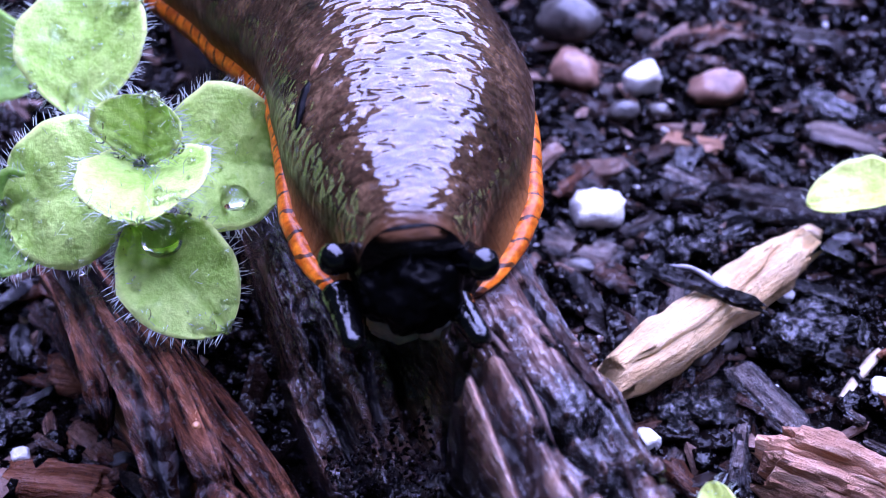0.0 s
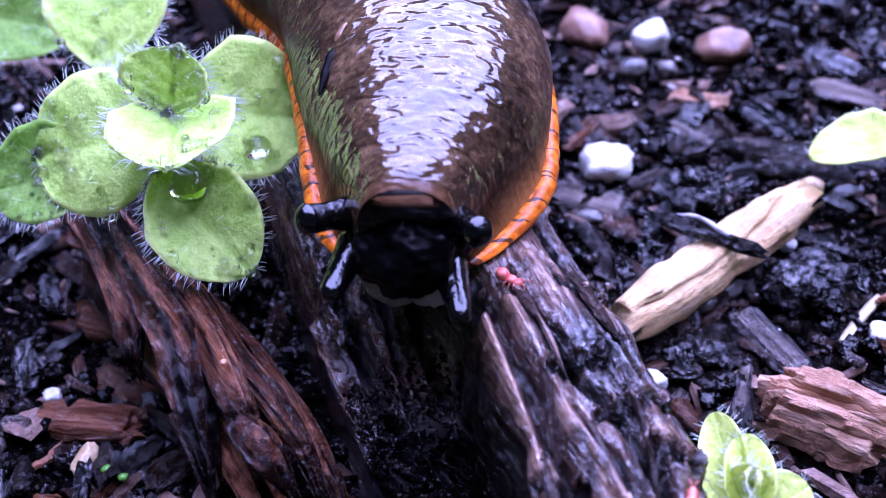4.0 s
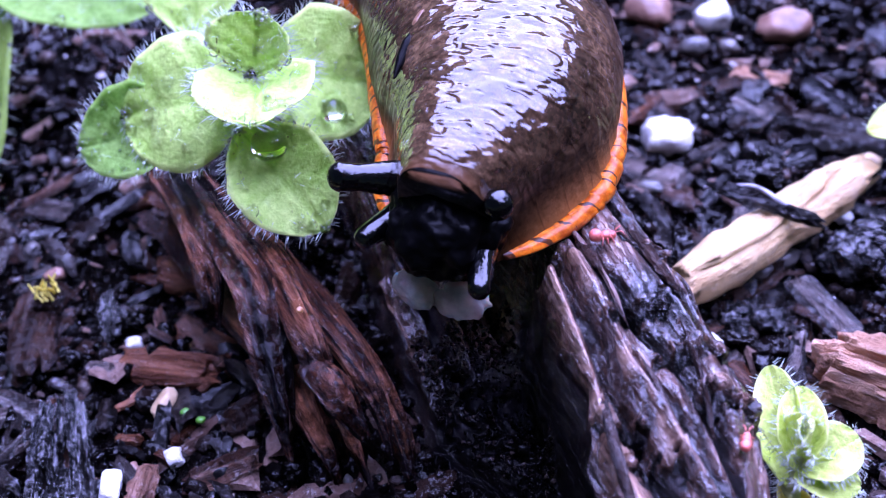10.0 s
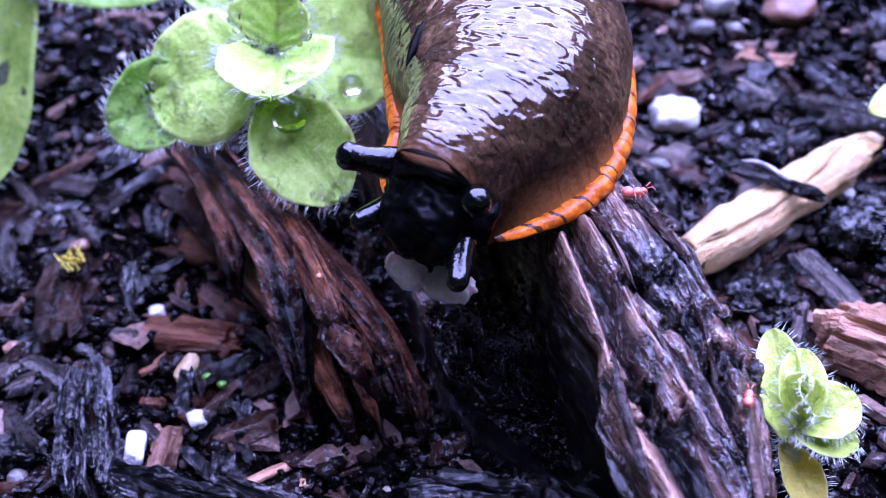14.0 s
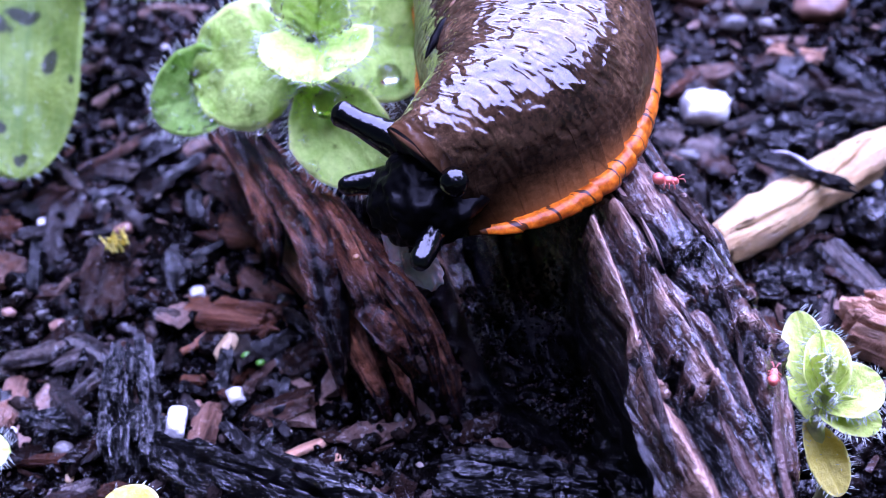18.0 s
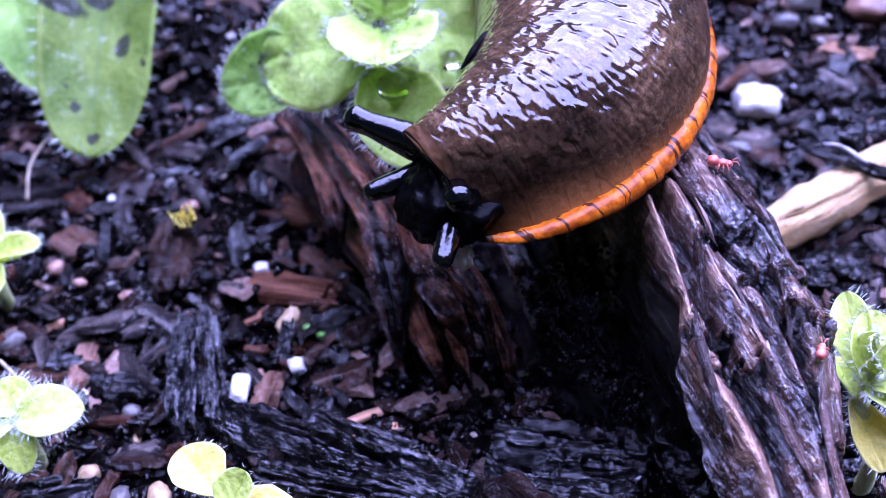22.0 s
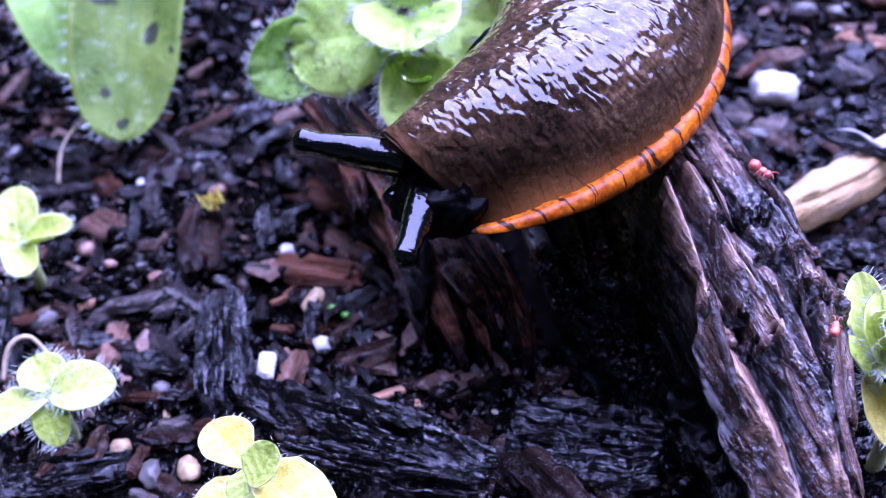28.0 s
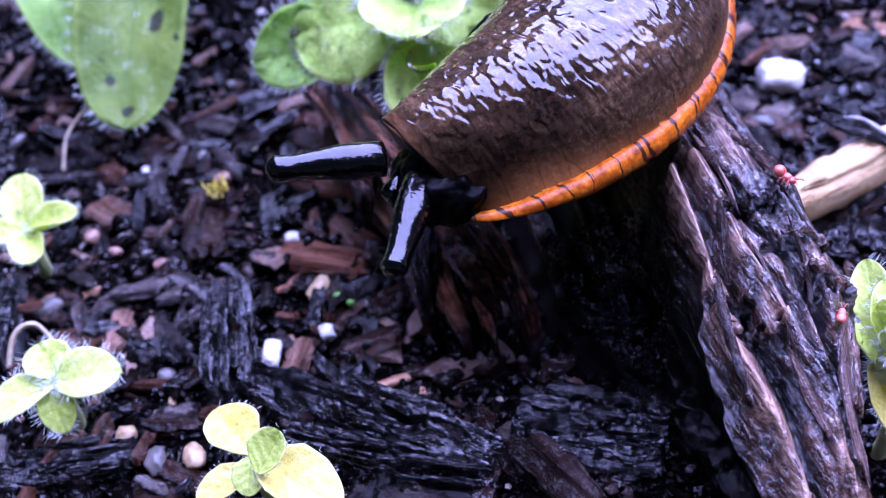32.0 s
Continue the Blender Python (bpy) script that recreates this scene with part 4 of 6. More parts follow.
def build_small_chips():
    """Smaller chips strewn between the large ones, on both sides of the log."""
    rng = random.Random(4321)
    for n in range(300):
        x, y = (rng.uniform(-3.2, -0.10), rng.uniform(-2.5, 2.4)) if n % 4 else (rng.uniform(2.7, 5.0), rng.uniform(-1.6, 2.6))
        look_name = rng.choice((GREY, GREY, GREY, BLACK, BLACK, BROWN, BROWN, REDB))
        length = 0.13 + 0.36 * rng.random() ** 1.4
        material, name, label = CHIP_LOOK[look_name]
        v, f = chip_mesh(length, length * rng.uniform(0.22, 0.5), rng.uniform(0.04, 0.09), 2300 + n, 12, 8, 0.2, 0.35, rng.uniform(-0.04, 0.04))
        ob = part(name, v, f, material, m=at(x, y, ground_z(x, y) + rng.uniform(0.0, 0.07), rng.gauss(0, 11), rng.gauss(0, 14), rng.uniform(0, 180)), smooth=False)
        tagged(ob, label, "wood chip", "mulch chips on the soil")


ROCK_LOOK = {
    "WHITE": (M_WHITE, "small angular white quartz pebble on dark soil"),
    "TAN": (M_TAN, "smooth tan pebble on dark soil"),
    "ROSE": (M_ROSE, "rose-brown pebble lying among the mulch"),
    "STONE": (M_STONE, "small wet grey stone among the mulch"),
    "COAL": (M_BLACK, "lump of black crumbly wet soil beside the log"),
}
WHITE, TAN, ROSE, STONE, COAL = ROCK_LOOK
ROCKS = [
    (-0.99, -0.90, 0.08, 0.14, WHITE),
    (-0.59, -0.72, 0.06, 0.07, WHITE),
    (-0.70, -0.26, 0.07, 0.13, TAN),
    (-0.87, -0.75, 0.05, 0.06, ROSE),
    (-1.41, -1.80, 0.08, 0.13, TAN),
    (-1.89, -1.61, 0.08, 0.09, TAN),
    (-1.65, -1.82, 0.08, 0.12, STONE),
    (-2.75, -0.36, 0.13, 0.08, STONE),
    (-2.61, 0.47, 0.07, 0.08, ROSE),
    (-1.73, -1.04, 0.07, 0.06, STONE),
    (-1.65, -1.28, 0.03, 0.05, TAN),
    (-1.96, 0.07, 0.07, 0.07, ROSE),
    (-0.94, 0.26, 0.06, 0.05, WHITE),
    (-0.98, 0.02, 0.04, 0.04, TAN),
    (-2.34, 0.41, 0.06, 0.06, STONE),
    (-2.37, 0.25, 0.06, 0.04, ROSE),
    (-2.13, 0.25, 0.06, 0.05, STONE),
    (-1.80, 0.13, 0.04, 0.05, TAN),
]
ROCKS_FAR = [
    (-1.81, 1.29, 0.07, 0.08, STONE),
    (-2.29, 1.21, 0.05, 0.06, WHITE),
    (-3.52, 1.70, 0.05, 0.09, STONE),
    (3.08, 1.82, 0.21, 0.16, WHITE),
    (3.83, 3.30, 0.16, 0.15, WHITE),
    (3.86, 2.94, 0.10, 0.08, STONE),
    (4.42, 3.10, 0.23, 0.19, ROSE),
    (3.26, 3.53, 0.20, 0.25, ROSE),
    (3.44, 4.27, 0.30, 0.24, STONE),
    (4.21, 0.85, 0.06, 0.06, WHITE),
    (2.96, -0.25, 0.10, 0.08, WHITE),
    (4.22, 0.32, 0.33, 0.28, COAL),
    (3.68, 1.44, 0.24, 0.21, COAL),
    (3.45, 0.35, 0.11, 0.11, STONE),
    (4.51, -0.11, 0.07, 0.08, WHITE),
    (0.52, -1.06, 0.03, 0.04, STONE),
    (-0.94, 0.25, 0.06, 0.05, WHITE),
    (-1.58, 0.96, 0.08, 0.07, ROSE),
    (-1.16, 0.09, 0.03, 0.04, WHITE),
    (-1.71, 2.33, 0.05, 0.06, STONE),
    (3.27, -0.10, 0.28, 0.19, COAL),
    (3.59, 2.98, 0.13, 0.10, STONE),
    (3.66, 0.47, 0.12, 0.09, STONE),
    (2.87, 1.33, 0.13, 0.07, STONE),
    (4.56, 1.34, 0.10, 0.08, TAN),
]


def build_rocks():
    for n, (x, y, a, b, look_name) in enumerate(ROCKS + ROCKS_FAR):
        material, label = ROCK_LOOK[look_name]
        c = 0.75 * min(a, b)
        if look_name == "COAL":
            lump = empty("soil_lump", at(x, y, ground_z(x, y)))
            tagged(lump, label, "lump", "soil lumps")
            rng = random.Random(n)
            for k in range(16):
                u, far = rng.uniform(0, 6.28), math.sqrt(rng.random())
                r = rng.uniform(0.28, 0.5) * min(a, b)
                v, f = rock_mesh(r * 1.2, r, r * 0.85, 90 + k, 0.45, 0.4)
                part("clod", v, f, material, lump, m=at(a * 0.8 * far * math.cos(u), b * 0.8 * far * math.sin(u), c * 1.1 * (1 - far) - 0.02, 0, 0, 57 * u))
            continue
        v, f = rock_mesh(a * 1.15, b * 1.15, c * 1.15, 40 + n, 0.24, 1.0) if look_name == "WHITE" else rock_mesh(a, b, c, 40 + n, 0.22, 0.5)
        ob = part("pebble", v, f, material, m=at(x, y, ground_z(x, y) + 0.02, 9 * math.sin(n), 9 * math.cos(3 * n), 25 * math.sin(n * 2.1)))
        tagged(ob, label, "pebble", "pebbles on the soil")


def build_stick():
    """The pale split stick beside the log, with a dark splinter and a clear straw across it."""
    stick = empty("split_stick", at(3.55, 0.51, 0.0, 0, 0, -57.8))
    tagged(stick, "pale freshly split wooden stick lying on mulch", "stick")
    v, f = chip_mesh(1.82, 0.36, 0.26, 911, 44, 24, 0.10, 0.35, 0.0)
    part("stick_body", v, f, M_PALE, stick, m=at(0, 0, 0.12))
    v, f = chip_mesh(1.3, 0.10, 0.06, 917, 24, 10, 0.3, 0.5, 0.0)
    part("loose_splinter", v, f, M_PALE, stick, m=at(0.05, -0.05, 0.36, 0, 0, 3))
    v, f = chip_mesh(0.86, 0.10, 0.07, 923, 30, 12, 0.3, 0.6, 0.03)
    tagged(part("wood_splinter", v, f, M_GREY, m=at(3.50, 0.60, 0.40, 4, 10, -131), smooth=False), "dark grey wet splinter lying across a pale stick", "wood chip")
    v, f = rod_mesh([(3.17, 0.92, 0.33), (3.45, 0.72, 0.48), (3.62, 0.52, 0.47), (3.78, 0.38, 0.44)], (0.012, 0.018, 0.022, 0.012), 8, 0.4, 5)
    tagged(part("straw", v, f, M_STRAW), "clear glossy dry straw across a pale stick", "straw")


def scatter_mesh(count, seed, box, size, shape):
    """Many loose bits on the ground, as one mesh. shape: crumb (a small lump) or shred (a flat splinter)."""
    rng = random.Random(seed)
    if shape == "crumb":
        unit = [(1, 0, 0), (-1, 0, 0), (0, 1, 0), (0, -1, 0), (0, 0, 1), (0, 0, -1), (0.6, 0.6, 0.6), (-0.6, 0.6, 0.5), (0.6, -0.6, 0.5), (-0.6, -0.6, 0.6)]
        tris = [(4, 6, 7), (4, 7, 9), (4, 9, 8), (4, 8, 6), (6, 0, 2), (7, 6, 2), (7, 2, 1), (9, 7, 1), (9, 1, 3), (8, 9, 3), (8, 3, 0), (6, 8, 0), (2, 0, 5), (1, 2, 5), (3, 1, 5), (0, 3, 5)]
    else:
        unit = [(-1, -1, -1), (1, -1.2, -1), (1.1, 0.9, -1), (-0.9, 1.2, -1), (-1, -1, 1), (0.8, -1.1, 1), (0.9, 0.9, 1), (-0.8, 1.0, 1), (0.1, -1.25, 0.6), (0, 1.3, 0.4), (0.05, 0, 1.5), (0, 0, -1.2)]
        tris = [(4, 5, 10), (5, 6, 10), (6, 7, 10), (7, 4, 10), (0, 4, 7), (0, 7, 3), (1, 2, 6), (1, 6, 5), (0, 1, 8), (0, 8, 4), (1, 5, 8), (4, 8, 5), (3, 9, 2), (3, 7, 9), (2, 9, 6), (7, 6, 9), (0, 3, 11), (3, 2, 11), (2, 1, 11), (1, 0, 11)]
    verts, faces = [], []
    x0, x1, y0, y1 = box
    while len(verts) < count * len(unit):
        x, y = rng.uniform(x0, x1), rng.uniform(y0, y1)
        right, ridge, foot, high, shelf = log_edges(min(max(y, -2.95), 5.5))
        if foot - 0.05 < x < right + 0.05 and y > -2.9:
            continue
        r = size[0] * (size[1] / size[0]) ** (rng.random() ** 1.6)
        if shape == "crumb":
            ax = (r * rng.uniform(0.7, 1.3), r * rng.uniform(0.7, 1.3), r * rng.uniform(0.5, 1.0))
        else:
            ax = (r * rng.uniform(0.16, 0.40), r, r * rng.uniform(0.05, 0.14))
        m = Matrix.LocRotScale((x, y, ground_z(x, y) + ax[2] * rng.uniform(0.2, 0.9)), Euler((rng.gauss(0, 0.28), rng.gauss(0, 0.28), rng.uniform(0, 6.28))), ax)
        n = len(verts)
        for u in unit:
            p = m @ Vector([c * rng.uniform(0.75, 1.25) for c in u])
            verts.append(tuple(p))
        faces += [(a + n, b + n, c + n) for a, b, c in tris]
    return verts, faces


def build_litter():
    box = (-5.5, 7.5, -4.0, 8.5)
    v, f = scatter_mesh(14000, 1, box, (0.018, 0.095), "crumb")
    tagged(part("soil_crumbs", v, f, M_CRUMB), "loose wet black soil crumbs on the ground", "soil", kind="stuff")
    v, f = scatter_mesh(4200, 2, box, (0.06, 0.26), "shred")
    # the longest shreds beside the log are things of their own
    spans = []
    for k in range(0, len(v), 12):
        mid = [sum(p[c] for p in v[k:k + 12]) / 12 for c in range(3)]
        if -3.2 < mid[0] < 4.6 and -2.6 < mid[1] < 2.6:
            spans.append((max(math.dist(a, b) for a in v[k:k + 12] for b in v[k:k + 12]), k, mid))
    spans = sorted(spans, reverse=True)[:280]
    tris = f[:20]
    for _, k, mid in spans:
        shape = [(x - mid[0], y - mid[1], z - mid[2]) for x, y, z in v[k:k + 12]]
        shred = part("mulch_shred", shape, tris, M_LONG_SHRED, m=at(*mid), smooth=False)
        tagged(shred, "thin wet splinter of mulch on black soil", "mulch", "mulch shreds beside the log")
    taken = {k for _, k, _ in spans}
    rest = [k for k in range(0, len(v), 12) if k not in taken]
    v = [p for k in rest for p in v[k:k + 12]]
    f = [tuple(c + 12 * n for c in tri) for n in range(len(rest)) for tri in tris]
    tagged(part("mulch_shreds", v, f, M_SHRED, smooth=False), "small wet brown and grey mulch shreds on soil", "mulch", kind="stuff")
    v, f = scatter_mesh(900, 3, box, (0.012, 0.045), "crumb")
    tagged(part("sand_grit", v, f, M_GRIT, smooth=False), "scattered pale grains of sand on soil", "sand", kind="stuff")


def build_bits():
    v, f = rod_mesh([(-2.90, -0.95, 0.02), (-2.86, -0.75, 0.16), (-2.72, -0.68, 0.18), (-2.58, -0.76, 0.04)], (0.018, 0.022, 0.02, 0.012), 7, 0.2, 2)
    tagged(part("rootlet", v, f, M_ROOTLET), "thin curled pale rootlet arching over soil", "rootlet")
    v, f = rod_mesh([(-3.0, 1.20, 0.02), (-2.96, 1.45, 0.22), (-2.80, 1.72, 0.30), (-2.66, 1.85, 0.18)], (0.016, 0.013, 0.011, 0.006), 7, 0.2, 2)
    tagged(part("rootlet", v, f, M_ROOTLET), "thin curled pale rootlet arching over soil", "rootlet")
    sprout = empty("sprout", at(-0.52, -0.42, 0.0))
    tagged(sprout, "tiny bright green sprout between mulch chips", "sprout")
    for k, (dx, dy, r) in enumerate(((0, 0, 0.05), (0.09, -0.06, 0.035))):
        v, f = rock_mesh(r, r * 0.8, r * 0.7, 70 + k, 0.1, 0.0)
        part("sprout_leaf", v, f, M_GREEN, sprout, m=at(dx, dy, 0.0))
    husk = empty("moss_tuft", at(-1.55, 0.62, 0.05))
    tagged(husk, "small yellow-green moss tuft on a brown chip", "moss")
    rng = random.Random(5)
    pieces = []
    for _ in range(26):
        a, r = rng.uniform(0, 6.28), rng.uniform(0.0, 0.11)
        p = Vector((math.cos(a) * r, math.sin(a) * r, 0.18))
        pieces.append(rod_mesh([p, p + Vector((rng.uniform(-0.05, 0.05), rng.uniform(-0.05, 0.05), rng.uniform(0.04, 0.10)))], (0.014, 0.004), 4))
    part("moss_cushion", *joined(*pieces), M_COTY, husk)
    v, f = rock_mesh(0.13, 0.12, 0.11, 77, 0.2, 0.2)
    part("moss_base", v, f, M_BROWN, husk)
    # wet brown husk beside the hairy plant
    v, f = rock_mesh(0.10, 0.17, 0.06, 81, 0.2, 0.2)
    tagged(part("seed_husk", v, f, M_TAN, m=at(-0.62, 2.35, ground_z(-0.62, 2.35), 12, 0, 15)), "tan dry seed husk lying beside a plant", "husk")


build_chips()
build_small_chips()
build_rocks()
build_stick()
build_bits()
build_litter()

# ---- plants ----
PLANT = [
    ((0.02, 0.75, 1.40), (0.51, 0.13, 1.10), 0.65, 20, 0.08, -0.15, M_LEAF),
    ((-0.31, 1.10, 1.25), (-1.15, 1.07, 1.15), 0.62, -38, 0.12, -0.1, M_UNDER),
    ((0.12, 0.95, 1.55), (-0.82, 1.05, 1.45), 0.91, -38, -0.10, -0.2, M_LEAF),
    ((0.20, 1.20, 1.60), (0.16, 0.32, 1.74), 0.75, 0, 0.07, 0.03, M_LEAF),
    ((0.14, 0.96, 1.65), (0.27, 1.19, 1.95), 0.59, 0, 0.22, 0.3, M_LEAF),
    ((0.13, 1.29, 1.45), (0.97, 1.16, 1.40), 0.93, 38, 0.06, -0.2, M_LEAF),
    ((-0.35, 1.86, 1.35), (-0.25, 2.63, 2.00), 0.85, 0, 0.10, -0.15, M_LEAF),
]
OLD = [
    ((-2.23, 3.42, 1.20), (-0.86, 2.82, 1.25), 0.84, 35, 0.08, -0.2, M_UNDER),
    ((-2.50, 3.90, 1.05), (-2.40, 1.37, 0.52), 0.95, -10, 0.08, -0.1, M_OLD),
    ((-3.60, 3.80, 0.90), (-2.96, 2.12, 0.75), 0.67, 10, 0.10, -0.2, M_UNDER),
]
SEEDA = [
    ((-2.93, 0.11, 0.35), (-2.98, 0.48, 0.65), 0.33, 0, 0.1, -0.1, M_SEED),
    ((-2.89, 0.09, 0.40), (-2.47, 0.13, 0.45), 0.24, 0, 0.22, 0.2, M_SEED),
    ((-2.90, 0.06, 0.40), (-2.78, -0.28, 0.35), 0.25, 0, 0.22, 0.2, M_SEED),
    ((-2.90, 0.06, 0.40), (-3.29, -0.05, 0.45), 0.26, 0, 0.1, 0, M_SEED),
]
SEEDB = [
    ((-2.29, -1.42, 0.45), (-2.42, -1.23, 0.60), 0.30, 0, 0.08, -0.1, M_SEED),
    ((-2.30, -1.46, 0.45), (-1.86, -1.43, 0.55), 0.34, 15, 0.08, -0.15, M_SEED),
    ((-2.30, -1.46, 0.45), (-2.70, -1.70, 0.45), 0.30, 0, 0.08, -0.1, M_SEED),
    ((-2.32, -1.46, 0.45), (-2.22, -1.75, 0.30), 0.22, 0, 0.1, -0.2, M_SEED),
]
SEEDC = [
    ((-0.87, -2.14, 0.50), (-1.12, -1.85, 0.62), 0.32, 0, 0.10, -0.15, M_COTY),
    ((-0.83, -2.20, 0.50), (-0.31, -2.51, 0.55), 0.37, 0, 0.10, -0.2, M_COTY),
    ((-0.87, -2.21, 0.45), (-1.19, -2.42, 0.45), 0.21, 0, 0.06, -0.1, M_COTY),
    ((-0.79, -2.36, 0.60), (-0.62, -2.17, 0.72), 0.25, 0, 0.2, 0.3, M_SEED),
    ((-0.85, -2.20, 0.55), (-0.87, -2.43, 0.50), 0.19, 0, 0.1, -0.2, M_SEED),
]
SEEDD = [
    ((2.97, -1.81, 0.85), (2.94, -1.34, 1.08), 0.22, -25, 0.25, 0.10, M_SEED),
    ((2.96, -1.88, 0.88), (3.04, -1.54, 1.15), 0.24, 0, 0.25, -0.05, M_SEED),
    ((2.96, -1.88, 0.88), (3.29, -1.80, 1.02), 0.30, 20, 0.16, -0.12, M_SEED),
    ((2.94, -1.90, 0.86), (3.28, -1.98, 0.85), 0.20, 25, 0.16, -0.15, M_SEED),
    ((2.98, -1.82, 0.95), (3.04, -1.83, 1.22), 0.20, 0, 0.30, 0.20, M_SEED),
    ((3.00, -1.84, 0.95), (2.91, -1.78, 1.20), 0.18, 0, 0.30, 0.20, M_SEED),
    ((2.91, -1.89, 0.78), (2.87, -1.47, 0.72), 0.13, 0, 0.12, -0.10, M_SEED),
    ((2.91, -1.82, 0.70), (3.07, -2.18, 0.45), 0.21, 10, 0.10, -0.10, M_COTY),
]
SEEDE = [
    ((5.23, 1.15, 0.55), (4.44, 1.26, 0.50), 0.49, 0, 0.08, -0.1, M_SEED),
]


def leaf_mesh(length, width, cup, curl, seed, blunt=2.3):
    """A leaf along y with its base at 0: curved across by cup and along by curl, with a sunk midrib and a little thickness."""
    ny, nx = 30, 18
    verts, rest, rim = [], [], []
    for layer in (0, 1):
        for i in range(ny + 1):
            s = 0.5 - 0.5 * math.cos(math.pi * i / ny)
            w = width / 2 * max(0.0, 1 - abs(2 * s - 1) ** blunt) ** (0.62 if blunt < 3 else 0.5) * (0.62 + 0.38 * min(1, s / 0.4)) + 0.012
            w *= 1 + 0.05 * fbm((s * 5, seed, 0), 2)
            for j in range(nx + 1):
                u = 2 * j / nx - 1
                x = u * w
                z = cup * length * (u * u) * math.sin(math.pi * min(1, s + 0.1)) + curl * length * s * s
                z += 0.020 * width * fbm((u * 2, s * 4, seed), 2) - 0.02 * width * math.exp(-(u / 0.08) ** 2)
                z += 0.012 * width * math.sin(s * 26 - abs(u) * 9) + 0.16 * abs(x) * min(1.0, 4 * s)
                thick = 0.022 * (1 - 0.6 * u * u)
                p = (x, s * length, z - (thick if layer else 0))
                verts.append(p)
                rest.append((u, s, 0))
                if not layer and j in (0, nx) and i < ny:
                    rim.append((p, u, s))
    w1, n = nx + 1, (ny + 1) * (nx + 1)
    faces = []
    for i in range(ny):
        for j in range(nx):
            a = i * w1 + j
            faces.append((a, a + 1, a + w1 + 1, a + w1))
            faces.append((n + a, n + a + w1, n + a + w1 + 1, n + a + 1))
    for i in range(ny):
        for a, b in ((i * w1, (i + 1) * w1), ((i + 1) * w1 + nx, i * w1 + nx)):
            faces.append((a, b, n + b, n + a))
    for j in range(nx):
        faces.append((ny * w1 + j, ny * w1 + j + 1, n + ny * w1 + j + 1, n + ny * w1 + j))
        faces.append((j + 1, j, n + j, n + j + 1))
    return verts, faces, rest, rim


def hair_mesh(rim, verts, length, count, seed, up):
    """Fine hairs on the rim and, fewer, on the face of a leaf."""
    rng = random.Random(seed)
    out, faces = [], []
    for k in range(count):
        if k % 5:
            p, u, s = rng.choice(rim)
            d = Vector((u * 1.0, (s - 0.35) * 1.1, rng.uniform(-0.7, 0.7) + 0.2 * up))
        else:
            p = verts[rng.randrange(len(verts) // 2)]
            d = Vector((rng.uniform(-0.5, 0.5), rng.uniform(-0.5, 0.5), 1.0))
        p = Vector(p) + Vector((rng.uniform(-0.01, 0.01), rng.uniform(-0.02, 0.02), 0))
        d = (d + Vector((rng.gauss(0, 0.25), rng.gauss(0, 0.25), rng.gauss(0, 0.2)))).normalized() * length * rng.uniform(0.45, 1.15)
        bend = Vector((rng.gauss(0, 0.08), rng.gauss(0, 0.08), -0.12)) * length
        side = d.cross(Vector((0.2, 0.5, 1))).normalized()
        other = d.cross(side).normalized()
        n = len(out)
        for at_s, r in ((0.0, 0.0022), (0.5, 0.0016), (1.0, 0.0005)):
            c = p + d * at_s + bend * at_s * at_s
            for a in (0, 2.09, 4.19):
                out.append(tuple(c + side * (r * math.cos(a)) + other * (r * math.sin(a))))
        for i in (0, 3):
            for j in range(3):
                q = (j + 1) % 3
                faces.append((n + i + j, n + i + q, n + i + 3 + q, n + i + 3 + j))
        faces.append((n + 6, n + 7, n + 8))
    return out, faces


def drop_mesh(r, flat=0.7, seg=12, rings=7):
    verts, faces = [(0, 0, r * flat)], []
    for i in range(1, rings):
        a = math.pi * 0.72 * i / (rings - 1)
        for j in range(seg):
            b = 2 * math.pi * j / seg
            verts.append((r * math.sin(a) * math.cos(b), r * math.sin(a) * math.sin(b), r * flat * math.cos(a)))
    for j in range(seg):
        faces.append((0, 1 + j, 1 + (j + 1) % seg))
    for i in range(rings - 2):
        for j in range(seg):
            a, b = 1 + i * seg + j, 1 + i * seg + (j + 1) % seg
            faces.append((a, a + seg, b + seg, b))
    faces.append(tuple(1 + (rings - 2) * seg + j for j in reversed(range(seg))))
    return verts, faces


DROP = bpy.data.meshes.new("water_drop")
DROP.from_pydata([(x * S, y * S, z * S) for x, y, z in drop_mesh(1.0)[0]], [], drop_mesh(1.0)[1])
DROP.materials.append(M_WATER)
DROP.shade_smooth()


def leaf_pose(base, tip, roll):
    b, t = Vector(base), Vector(tip)
    y = (t - b).normalized()
    x = y.cross(Vector((0, 0, 1))).normalized()
    z = x.cross(y)
    m = Matrix((x, y, z)).transposed().to_4x4() @ pose(0, 0, 0, 0, roll, 0)
    return b, m


